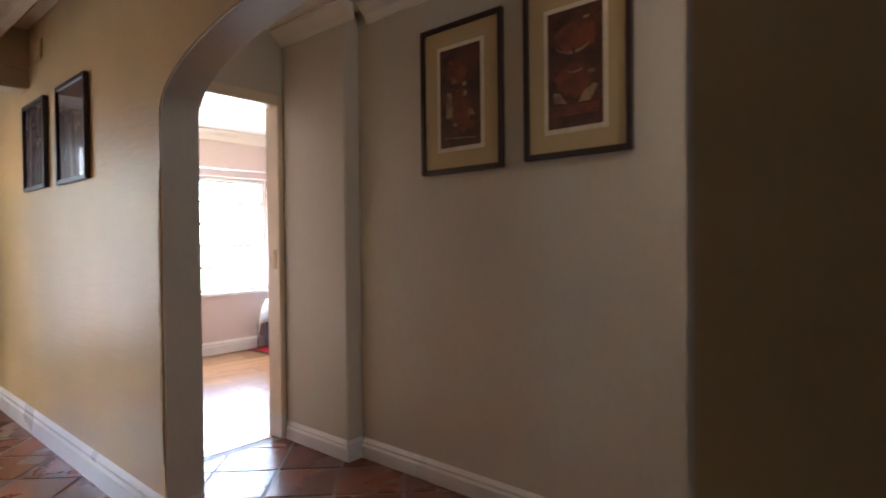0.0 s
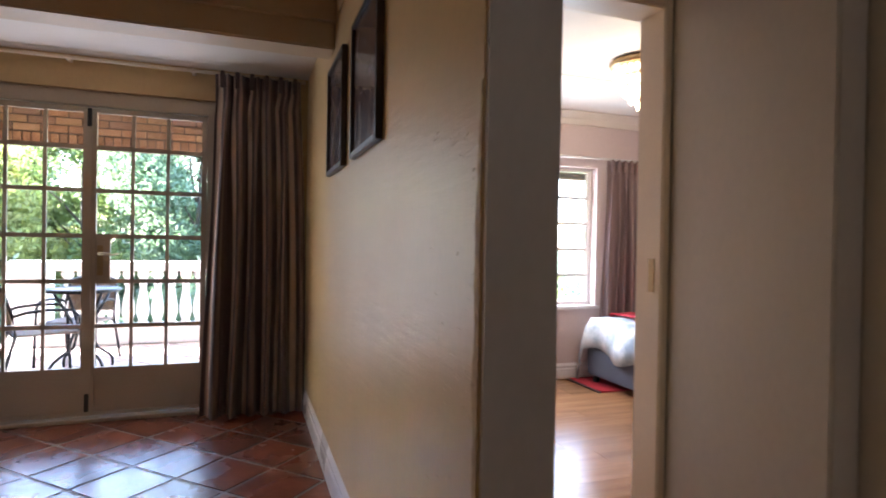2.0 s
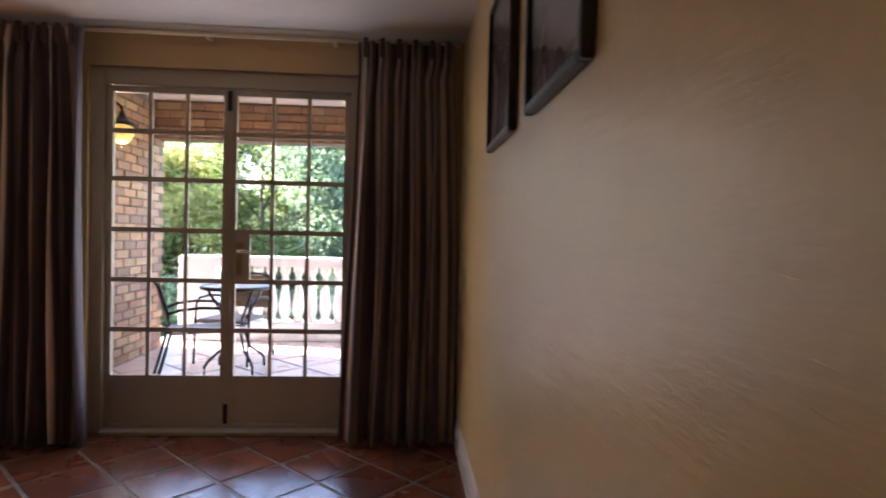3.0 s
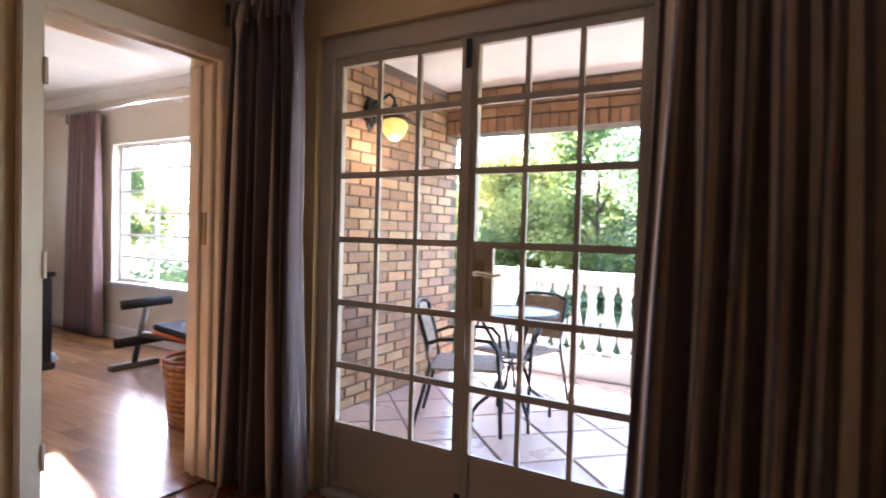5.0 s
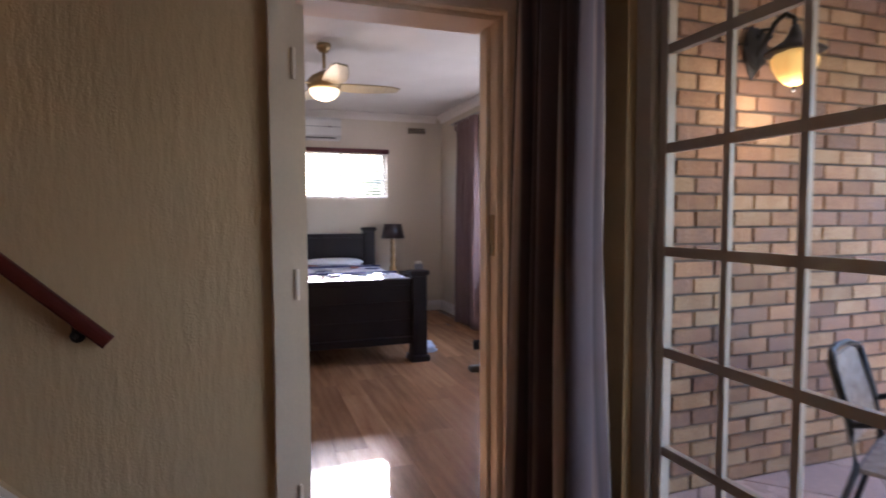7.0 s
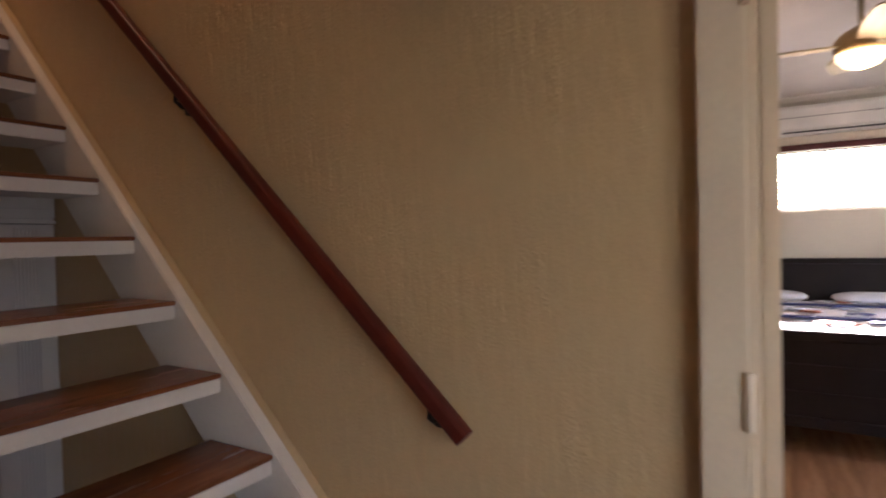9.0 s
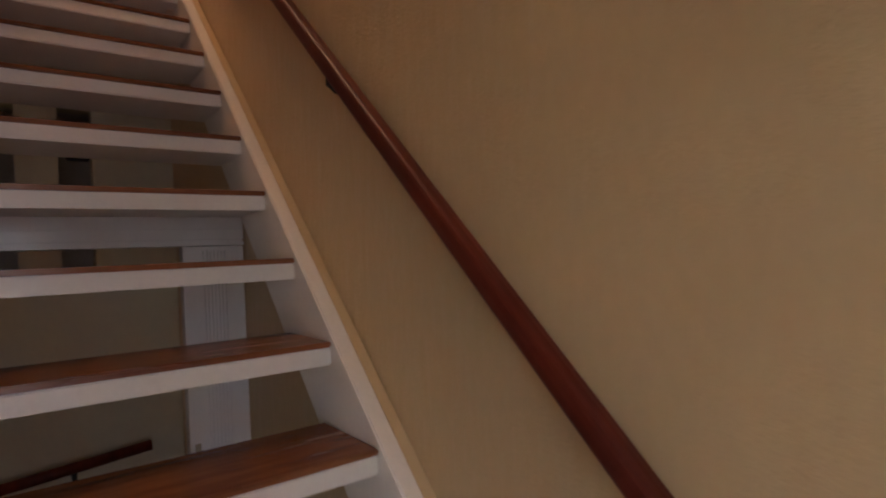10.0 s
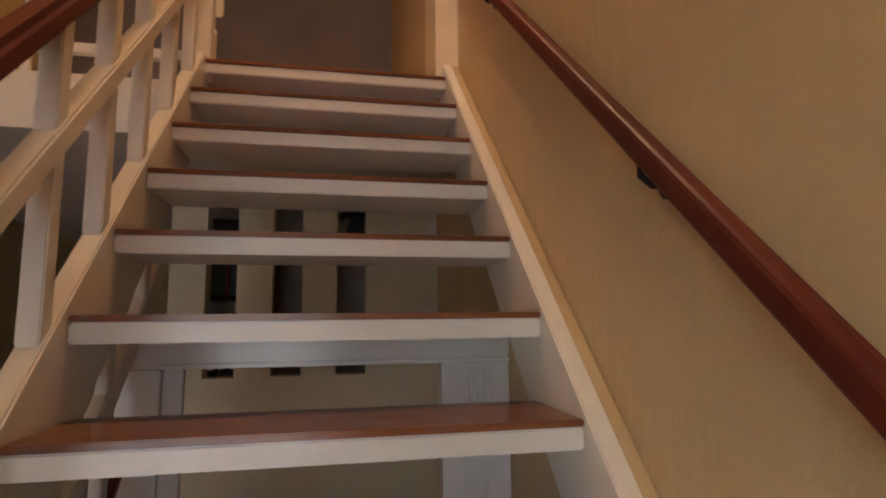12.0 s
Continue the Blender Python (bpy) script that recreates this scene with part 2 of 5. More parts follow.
M_MAUVE = striped("mauve_curtain", [(0, (0.16, 0.095, 0.085)), (0.4, (0.12, 0.07, 0.065)), (0.7, (0.19, 0.12, 0.11)), (1.0, (0.16, 0.095, 0.085))], 0.22)
M_BRASS = surf("worn_brass", (0.45, 0.33, 0.17), (0.35, 0.25, 0.13), rough=0.35, metal=0.9, bump=0.05)
M_CHROME = surf("chrome", (0.65, 0.65, 0.66), rough=0.15, metal=1.0, bump=0)
M_BLACK = surf("black_metal", (0.018, 0.017, 0.017), rough=0.45, metal=0.3, bump=0.08)
M_PLASTIC = surf("white_plastic", (0.75, 0.73, 0.68), rough=0.4, bump=0, fine_mix=0.02)
M_BALUST = surf("white_masonry_paint", (0.86, 0.85, 0.82), (0.80, 0.79, 0.76), rough=0.75, bump=0.2)
# dark plum tone: the dim landing's shade is put into the base colour
M_LANDINGSHADE = surf("plum_wall_shade_tone", (0.17, 0.14, 0.15), (0.14, 0.12, 0.13), rough=0.7, bump=0.1)
M_OLIVE = plaster("olive_cream_plaster", (0.68, 0.63, 0.47), (0.62, 0.57, 0.43), 0.1, 0.6)
M_LEAF = two_sided_leaf("leaf_green", (0.15, 0.20, 0.075))
M_LEAFDARK = two_sided_leaf("leaf_dark", (0.11, 0.16, 0.095))
M_LEAFLIGHT = two_sided_leaf("leaf_yellow", (0.25, 0.26, 0.085))
M_BARK = surf("bark", (0.10, 0.075, 0.05), (0.06, 0.045, 0.03), rough=0.9, bump=0.5)
M_GRASS = surf("lawn", (0.07, 0.10, 0.03), (0.10, 0.11, 0.04), scale=0.5, fine=8, rough=0.9, bump=0.2)

# ---- building helpers ----


def bx(bm, x0, x1, y0, y1, z0, z1):
    """A box between two corners."""
    v = [bm.verts.new(p) for p in ((x0, y0, z0), (x1, y0, z0), (x1, y1, z0), (x0, y1, z0), (x0, y0, z1), (x1, y0, z1), (x1, y1, z1), (x0, y1, z1))]
    for f in ((3, 2, 1, 0), (4, 5, 6, 7), (0, 1, 5, 4), (1, 2, 6, 5), (2, 3, 7, 6), (3, 0, 4, 7)):
        bm.faces.new([v[i] for i in f])
    return bm


def box(x0, x1, y0, y1, z0, z1):
    return bx(bmesh.new(), min(x0, x1), max(x0, x1), min(y0, y1), max(y0, y1), min(z0, z1), max(z0, z1))


def prism(bm, pts, axis, a, b):
    """A polygon of 2D points pushed along axis x, y or z from a to b."""
    def put(p, h):
        return {"x": (h, p[0], p[1]), "y": (p[0], h, p[1]), "z": (p[0], p[1], h)}[axis]
    lo, hi = [bm.verts.new(put(p, a)) for p in pts], [bm.verts.new(put(p, b)) for p in pts]
    bm.faces.new(lo), bm.faces.new(hi[::-1])
    for i in range(len(pts)):
        j = (i + 1) % len(pts)
        bm.faces.new((lo[i], hi[i], hi[j], lo[j]))
    return bm


def sweep(bm, pts, r, seg=10, flat=1.0):
    """A round bar along points; r may be a list."""
    pts = [Vector(p) for p in pts]
    rings = []
    for i, p in enumerate(pts):
        d = (pts[min(i + 1, len(pts) - 1)] - pts[max(i - 1, 0)]).normalized()
        side = d.cross(Vector((0, 0, 1)))
        side = side.normalized() if side.length > 1e-4 else Vector((1, 0, 0))
        up = side.cross(d).normalized()
        rad = r[i] if isinstance(r, (list, tuple)) else r
        rings.append([bm.verts.new(p + side * (rad * math.cos(a)) + up * (rad * flat * math.sin(a))) for a in (2 * math.pi * k / seg for k in range(seg))])
    for a, b in zip(rings, rings[1:]):
        for k in range(seg):
            bm.faces.new((a[k], a[(k + 1) % seg], b[(k + 1) % seg], b[k]))
    bm.faces.new(rings[0][::-1]), bm.faces.new(rings[-1])
    return bm


def lathe(bm, prof, seg=16, at=(0, 0, 0)):
    """A turned shape from (radius, height) pairs about an upright axis."""
    rings = [[bm.verts.new((at[0] + r * math.cos(2 * math.pi * k / seg), at[1] + r * math.sin(2 * math.pi * k / seg), at[2] + z)) for k in range(seg)] for r, z in prof]
    for a, b in zip(rings, rings[1:]):
        for k in range(seg):
            bm.faces.new((a[k], a[(k + 1) % seg], b[(k + 1) % seg], b[k]))
    bm.faces.new(rings[0][::-1]), bm.faces.new(rings[-1])
    return bm


def mesh_of(name, bm, material, bevel=0.0, smooth=False):
    if bevel:
        bmesh.ops.bevel(bm, geom=bm.edges[:], offset=bevel, segments=2, affect="EDGES", clamp_overlap=True)
    bmesh.ops.recalc_face_normals(bm, faces=bm.faces[:])
    me = bpy.data.meshes.new(name)
    bm.to_mesh(me)
    bm.free()
    me.materials.append(material)
    if smooth:
        for p in me.polygons:
            p.use_smooth = True
    return me


def part(name, bm, material, parent=None, label="", bevel=0.0, smooth=False):
    ob = new(name, mesh_of(name, bm, material, bevel, smooth))
    ob.parent = parent
    return tagged(ob, label)


def setting(name, bm, material, label, category, bevel=0.0):
    return tagged(part(name, bm, material, None, label, bevel), category=category, kind="structure")


def thing(name, at, label, category, group="", turn=0.0):
    ob = new(name)
    ob.empty_display_size = 0.1
    ob.matrix_world = pose(*at, 0, 0, turn)
    return tagged(ob, label, category, group)


def clip_poly(poly, x0, x1, y0, y1):
    """A polygon cut to a rectangle."""
    for k, lim, keep in ((0, x0, 1), (0, x1, -1), (1, y0, 1), (1, y1, -1)):
        out = []
        for i, p in enumerate(poly):
            q = poly[(i + 1) % len(poly)]
            a, b = (p[k] - lim) * keep, (q[k] - lim) * keep
            if a >= 0:
                out.append(p)
            if (a > 0 > b) or (a < 0 < b):
                f = a / (a - b)
                out.append((p[0] + f * (q[0] - p[0]), p[1] + f * (q[1] - p[1])))
        poly = out
        if len(poly) < 3:
            return []
    return poly

# ---- structure ----
W, E, N = -1.29, 1.40, 5.95          # hall faces: stair wall, ochre wall, garden wall
LE, LE_STEP, LN = 2.50, 2.40, 3.33   # lobby faces
B_W, B_N, B_S = -7.0, 7.48, 3.0      # main bedroom
G_N, G_E = 6.20, 6.3                 # guest bedroom
CEIL, TOP = 2.62, 5.0
DOOR_Y0, DOOR_Y1, DOOR_H = 4.975, 5.77, 2.095
WT, ET = 0.15, 0.155                 # thickness of the stair wall and of the arched wall
BRICK_X, BRICK_END, PATIO = -1.38, 8.38, 0.05
STAIR_OUT = -0.20

# floors
bm = bmesh.new()
for r in ((W - WT, E + ET, 3.5, 6.078), (STAIR_OUT, E + ET, -2.5, 3.5), (W, STAIR_OUT, -2.5, 1.33), (E + ET, LE + 0.2, -1.7, LN + 0.08)):
    bx(bm, r[0], r[1], r[2], r[3], -0.3, -0.0035)
floor_hall = setting("floor", bm, M_GROUT, "dark grouted screed under terracotta floor tiles", "floor")
floor_bedroom = setting("floor_bedroom", box(B_W, W - WT, B_S, B_N, -0.3, -0.01), M_LAM, "warm brown laminate floor of the main bedroom", "floor")
floor_guest = setting("floor_guest_bedroom", box(E + ET, G_E, LN + 0.08, G_N, -0.3, -0.01), M_LAM, "warm brown laminate floor of the guest bedroom", "floor")
setting("floor_lower", box(W, STAIR_OUT, 1.45, 3.5, -1.1, -0.95), M_TREAD, "brown floor of the sunken landing under the stairs", "floor")
floor_patio = setting("floor_patio", box(-1.6, 2.6, 6.079, 9.1, -0.4, PATIO - 0.006), M_PGROUT, "grouted slab under the patio tiles", "patio floor")

# walls of the hall
bm = bmesh.new()
bx(bm, W - WT, W, -2.5, DOOR_Y0, -1.1, TOP)
bx(bm, W - WT, W, DOOR_Y0, DOOR_Y1, DOOR_H, TOP)
bx(bm, W - WT, W, DOOR_Y1, 6.075, -0.3, TOP)
setting("wall_west", bm, M_STAIRWALL, "ochre rough-plastered wall carrying the stair rail", "wall")
bm = bmesh.new()
bx(bm, W, -0.80, N, 6.075, -0.3, TOP)
bx(bm, 0.80, E, N, 6.075, -0.3, TOP)
bx(bm, -0.80, 0.80, N, 6.075, 2.185, TOP)
setting("wall_north", bm, M_OCHRE, "ochre plastered wall around the glazed patio doors", "wall")
bm = bmesh.new()
A0, A1, SPRING, RISE = 0.60, 2.685, 1.74, 0.30
bx(bm, E, E + ET, -2.5, A0, -0.3, TOP)
bx(bm, E, E + ET, A1, 6.2, -0.3, TOP)
ym, ya = (A0 + A1) / 2, (A1 - A0) / 2
curve = [(ym + ya * math.cos(math.pi * k / 40), SPRING + RISE * abs(math.sin(math.pi * k / 40)) ** 0.95) for k in range(41)]
for p, q in zip(curve, curve[1:]):
    prism(bm, [(p[0], p[1]), (p[0], TOP), (q[0], TOP), (q[0], q[1])], "x", E, E + ET)
bmesh.ops.remove_doubles(bm, verts=bm.verts[:], dist=1e-5)
wall_east = setting("wall_east", bm, M_OCHRE, "ochre rough-trowelled wall with a flattened arch", "wall")
# scuffed, chipped plaster along the arch's edge, and trowel ridges beside it
rp = random.Random(17)
left, right = [], []
for k in range(45):
    z = 0.30 + 1.22 * k / 44
    w = (0.016 + 0.02 * abs(noise.noise(Vector((0.0, 3.1, z * 6)))) + 0.008 * rp.random()) * min(1.0, 0.25 + 3 * k / 44, 0.25 + 3 * (44 - k) / 44)
    left.append((A1 + 0.002, z))
    right.append((A1 + 0.002 + w, z + rp.uniform(-0.008, 0.008)))
bm = bmesh.new()
for k in range(44):
    prism(bm, [left[k], right[k], right[k + 1], left[k + 1]], "x", E - 0.0025, E + 0.001)
bmesh.ops.remove_doubles(bm, verts=bm.verts[:], dist=1e-5)
part("worn_edge", bm, surf("worn_plaster", (0.36, 0.22, 0.085), (0.46, 0.31, 0.14), scale=14, fine=60, rough=0.7, bump=0.5, fine_mix=0.4), wall_east, "brown scuffed plaster edge")
for k in range(70):
    y, z = A1 + 0.03 + 0.30 * rp.random() ** 2.2, 0.45 + 1.05 * rp.random() ** 0.7
    ln, th = rp.uniform(0.008, 0.042), rp.uniform(0.001, 0.0026)
    ridge = bmesh.new()
    prism(ridge, [(y, z), (y + ln * 0.3, z - th), (y + ln, z + rp.uniform(-0.006, 0.006)), (y + ln * 0.6, z + th)], "x", E - rp.uniform(0.0006, 0.0018), E + 0.001)
    part("plaster_ridge", ridge, M_OCHRE, wall_east)
setting("wall_south", box(W - WT, E + ET, -2.7, -2.5, -0.3, TOP), M_OCHRE, "plain ochre plastered end wall", "wall")

# smooth grey lining of the arch
bm = bmesh.new()
ins = 0.012
pts = [(A1 - ins, 0.0)] + [(ym + (ya - ins) * math.cos(math.pi * k / 40), SPRING + (RISE - ins) * abs(math.sin(math.pi * k / 40)) ** 0.95) for k in range(41)] + [(A0 + ins, 0.0)]
out = [(A1 + 0.0, 0.0)] + curve + [(A0 - 0.0, 0.0)]
ia, oa = [[bm.verts.new((x, p[0], p[1])) for p in pts] for x in (E + 0.004, E + ET + 0.004)], [[bm.verts.new((x, p[0], p[1])) for p in out] for x in (E + 0.004, E + ET + 0.004)]
for k in range(len(pts) - 1):
    for quad in ((ia[0][k], ia[0][k + 1], ia[1][k + 1], ia[1][k]), (ia[0][k], oa[0][k], oa[0][k + 1], ia[0][k + 1]), (ia[1][k], ia[1][k + 1], oa[1][k + 1], oa[1][k]), (oa[0][k], oa[1][k], oa[1][k + 1], oa[0][k + 1])):
        bm.faces.new(quad)
setting("arch_lining", bm, M_GREY, "grey-painted lining of the flattened arch", "arch trim")

# lobby behind the arch
bm = bmesh.new()
bx(bm, LE, LE + 0.2, -1.7, 2.73, -0.3, CEIL)
bx(bm, LE_STEP, LE + 0.2, 2.73, LN, -0.3, CEIL)
setting("wall_lobby_east", bm, M_GREY, "pale warm-grey plastered wall with a small step", "wall", 0.006)
bm = bmesh.new()
bx(bm, 2.39, LE + 0.2, LN, LN + 0.12, -0.3, CEIL)
bx(bm, E + ET, 1.575, LN, LN + 0.12, -0.3, CEIL)
bx(bm, 1.575, 2.39, LN, LN + 0.12, 2.09, CEIL)
setting("wall_lobby_north", bm, M_GREY, "pale warm-grey wall around the guest bedroom doorway", "wall")
setting("wall_lobby_south", box(E + ET, LE + 0.2, -1.9, -1.7, -0.3, CEIL), M_GREY, "plain pale lobby wall", "wall")
setting("ceiling_lobby", box(E + ET, LE + 0.2, -1.9, LN, 2.50, CEIL), M_CEIL, "white painted lobby ceiling", "ceiling")
bm = bmesh.new()
cove = [(0.0, 0.0), (0.0, -0.09), (-0.012, -0.09), (-0.03, -0.05), (-0.075, -0.015), (-0.09, -0.012), (-0.09, 0.0)]
prism(bm, [(LE + a, 2.498 + b) for a, b in cove], "y", -1.7, 2.64)
prism(bm, [(LE_STEP + a, 2.498 + b) for a, b in cove], "y", 2.64, LN)
setting("cornice_lobby", bm, M_CEIL, "white moulded cornice of the lobby", "cornice")

# guest bedroom
bm = bmesh.new()
GW0, GW1, GZ0, GZ1 = 2.35, 4.08, 0.67, 1.95
bx(bm, E + ET, GW0, G_N, G_N + 0.2, -0.3, CEIL)
bx(bm, GW1, G_E + 0.2, G_N, G_N + 0.2, -0.3, CEIL)
bx(bm, GW0, GW1, G_N, G_N + 0.2, -0.3, GZ0)
bx(bm, GW0, GW1, G_N, G_N + 0.2, GZ1, CEIL)
setting("wall_guest_north", bm, M_LILAC, "pale lilac-pink wall under the guest bedroom window", "wall")
setting("wall_guest_east", box(G_E, G_E + 0.2, LN + 0.12, G_N, -0.3, CEIL), M_LILAC, "pale lilac-pink wall behind the guest bed", "wall")
setting("wall_guest_south", box(LE + 0.2, G_E + 0.2, LN, LN + 0.12, -0.3, CEIL), M_LILAC, "pale lilac-pink guest bedroom wall", "wall")
setting("wall_guest_west", box(E + ET, E + ET + 0.012, LN + 0.12, G_N, 0, 2.45), M_LILAC, "pale lilac-pink lining of the shared wall", "wall")
setting("ceiling_guest", box(E + ET, G_E + 0.2, LN + 0.12, G_N + 0.2, 2.45, CEIL), M_CEIL, "white guest bedroom ceiling", "ceiling")
setting("ceiling_strip", box(E + ET + 0.012, G_E, 5.24, 5.27, 2.443, 2.4495), M_CEIL, "thin white cover strip over a ceiling board joint", "ceiling strip", 0.002)
bm = bmesh.new()
prism(bm, [(G_N + a, 2.448 + b * 1.2) for a, b in cove], "x", E + ET + 0.012, G_E)
prism(bm, [(G_E + a, 2.448 + b * 1.2) for a, b in cove], "y", LN + 0.12, G_N - 0.09)
setting("cornice_guest", bm, M_CEIL, "white moulded cornice of the guest bedroom", "cornice")

# main bedroom
BH = 2.76
BX0, BX1, BZ0, BZ1 = -5.33, -2.75, 0.63, 2.17
bm = bmesh.new()
bx(bm, B_W - WT, BX0, B_N, B_N + 0.2, -0.3, BH)
bx(bm, BX1, W - WT, B_N, B_N + 0.2, -0.3, BH)
bx(bm, BX0, BX1, B_N, B_N + 0.2, -0.3, BZ0)
bx(bm, BX0, BX1, B_N, B_N + 0.2, BZ1, BH)
setting("wall_bedroom_north", bm, M_BEDWALL, "cream wall around the main bedroom window", "wall")
VY0, VY1, VZ0, VZ1 = 4.85, 6.68, 1.60, 2.24
bm = bmesh.new()
bx(bm, B_W - WT, B_W, B_S - 0.2, VY0, -0.3, BH)
bx(bm, B_W - WT, B_W, VY1, B_N, -0.3, BH)
bx(bm, B_W - WT, B_W, VY0, VY1, -0.3, VZ0)
bx(bm, B_W - WT, B_W, VY0, VY1, VZ1, BH)
setting("wall_bedroom_west", bm, M_BEDWALL, "cream wall with a high strip window above the bed", "wall")
setting("wall_bedroom_south", box(B_W, W - WT, B_S - 0.2, B_S, -0.3, BH), M_BEDWALL, "plain cream bedroom wall", "wall")
bm = bmesh.new()
bx(bm, W - WT - 0.015, W - WT - 0.003, B_S, DOOR_Y0 - 0.09, 0, BH)
bx(bm, W - WT - 0.015, W - WT - 0.003, DOOR_Y1 + 0.09, B_N, 0, BH)
setting("wall_bedroom_east", bm, M_BEDWALL, "cream lining of the wall beside the bedroom door", "wall")
setting("ceiling_bedroom", box(B_W - WT, W - WT, B_S - 0.2, B_N + 0.2, BH, BH + 0.15), M_CEIL, "white main bedroom ceiling", "ceiling")
bm = bmesh.new()
prism(bm, [(B_N + a, BH - 0.002 + b) for a, b in cove], "x", B_W, W - WT - 0.015)
prism(bm, [(B_W - a, BH - 0.002 + b) for a, b in cove], "y", B_S, B_N - 0.09)
setting("cornice_bedroom", bm, M_CEIL, "white moulded cornice of the main bedroom", "cornice")

# hall ceiling, beam and upper floor
setting("ceiling_soffit", box(W, E, 4.62, N, 2.40, 2.60), M_CEIL, "plain white soffit in front of the patio doors", "ceiling")
bm = box(W, E, 4.62, 4.80, 2.20, 2.398)
setting("beam_soffit", bm, M_BOARD, "cream-painted dropped beam across the hall", "beam", 0.008)
bm = bmesh.new()
bx(bm, W, E, 4.585, 4.618, 2.33, 2.37)
bx(bm, W, E, 4.60, 4.619, 2.37, 2.60)
setting("trim_beam", bm, M_BOARD, "cream trim board on the dropped beam", "trim")
bm = bmesh.new()
bx(bm, 0.70, E, 2.0, 4.62, CEIL, CEIL + 0.12)
bx(bm, W, 0.70, 3.95, 4.62, CEIL, CEIL + 0.12)
for k in range(9):
    bx(bm, 0.705 + 0.077 * k, 0.778 + 0.077 * k, 2.0, 4.60, CEIL - 0.008, CEIL)
setting("ceiling_hall", bm, M_BOARD, "cream boarded ceiling with fine joints", "ceiling")
for x in (-0.95, -0.3, 0.35, 1.18):
    y0 = 2.0 if x > 0.7 else 3.95
    setting("ceiling_joist", box(x, x + 0.07, y0, 4.60, 2.47, CEIL - 0.009), M_BOARD, "cream exposed ceiling joist", "joist", 0.006)
setting("cornice_hall", box(1.31, E, 2.0, 4.598, 2.565, CEIL - 0.01), M_BOARD, "cream cornice along the ochre wall", "cornice", 0.01)
bm = bmesh.new()
bx(bm, STAIR_OUT, E, -2.5, 1.985, 2.34, 2.56)
bx(bm, W, STAIR_OUT, -2.5, 1.80, 2.34, 2.56)
setting("floor_upper", bm, M_CEIL, "white-edged upper landing floor", "floor")
setting("trim_fascia", box(STAIR_OUT + 0.01, E, 1.987, 2.01, 2.33, 2.545), M_STAIRWHITE, "cream fascia board of the upper landing", "fascia")
# wall colour itself carries the gloom of the upper landing
setting("wall_upper", box(W, E, -0.9, -0.75, 2.56, TOP), M_LANDINGSHADE, "plum-grey wall of the upper landing, darkened for its shade", "wall")
setting("ceiling_upper", box(W - WT, E + ET, -2.7, 6.2, TOP, TOP + 0.15), M_CEIL, "white upper ceiling", "ceiling")
setting("wall_upper_pier", box(W, W + 0.10, 1.72, 1.98, 2.57, 4.9), M_CREAM, "cream upright casing at the stair head", "casing")

# skirtings
prof = [(0, 0), (0.018, 0), (0.018, 0.085), (0.012, 0.10), (0.014, 0.115), (0.006, 0.13), (0, 0.14)]


def skirting(runs, name, tall=1.0):
    bm = bmesh.new()
    for axis, face, way, a, b in runs:
        prism(bm, [(face + way * p[0], p[1] * tall + 0.001) for p in prof], axis, a, b)
    setting(name, bm, M_SKIRT, "white moulded skirting board", "skirting")


skirting([("y", E, -1, A1 + 0.0, N), ("y", E, -1, -2.5, A0)], "baseboard_ochre_wall", 1.14)
skirting([("x", A1, -1, E - 0.015, E + ET + 0.004)], "baseboard_arch", 1.14)
skirting([("y", LE_STEP, -1, 2.73, LN), ("y", LE, -1, -1.7, 2.71), ("x", 2.73, -1, LE_STEP - 0.018, LE)], "baseboard_lobby", 0.8)
skirting([("x", N, -1, W, -0.80), ("x", N, -1, 0.80, E - 0.018), ("y", W, 1, DOOR_Y1 + 0.09, N), ("y", W, 1, 4.45, DOOR_Y0 - 0.11)], "baseboard_hall")
skirting([("x", G_N, -1, E + ET + 0.012, G_E), ("y", G_E, -1, LN + 0.12, G_N - 0.018)], "baseboard_guest")
skirting([("x", B_N, -1, B_W, W - WT - 0.015), ("y", B_W, 1, B_S, B_N - 0.018)], "baseboard_bedroom")

# door frames
frame_b = thing("door_frame", (W, (DOOR_Y0 + DOOR_Y1) / 2, 0), "cream-painted frame of the open bedroom doorway", "door frame")
frame_b["kind"] = "structure"
hw = (DOOR_Y1 - DOOR_Y0) / 2


def jamb(side):
    bm = bmesh.new()
    a, b = (hw - 0.012, hw + 0.065) if side > 0 else (-hw - 0.065, -hw + 0.012)
    bx(bm, 0.003, 0.048, a, b, 0, DOOR_H + 0.06)
    bx(bm, -WT - 0.03, 0.001, hw - 0.03 if side > 0 else -hw, hw if side > 0 else -hw + 0.03, 0, DOOR_H)
    bx(bm, -0.12, -0.07, hw - 0.045 if side > 0 else -hw + 0.03, hw - 0.03 if side > 0 else -hw + 0.062, 0, DOOR_H - 0.03)
    return bm


part("jamb", jamb(-1), M_CREAM, frame_b, bevel=0.005)
part("jamb", jamb(1), M_CREAM, frame_b, bevel=0.005)
bm = bmesh.new()
bx(bm, 0.003, 0.048, -hw + 0.012, hw - 0.012, DOOR_H - 0.015, DOOR_H + 0.06)
bx(bm, -WT - 0.03, 0.001, -hw + 0.03, hw - 0.03, DOOR_H - 0.03, DOOR_H)
part("head", bm, M_CREAM, frame_b, bevel=0.005)
for z in (0.38, 1.11, 1.83):
    part("hinge", sweep(bmesh.new(), [(0.052, -hw + 0.014, z - 0.05), (0.052, -hw + 0.014, z + 0.05)], 0.008, 8), M_CREAM, frame_b)
part("strike_plate", box(-0.068, -0.03, hw - 0.034, hw - 0.029, 1.18, 1.34), M_BRASS, frame_b, "dull brass strike plate")
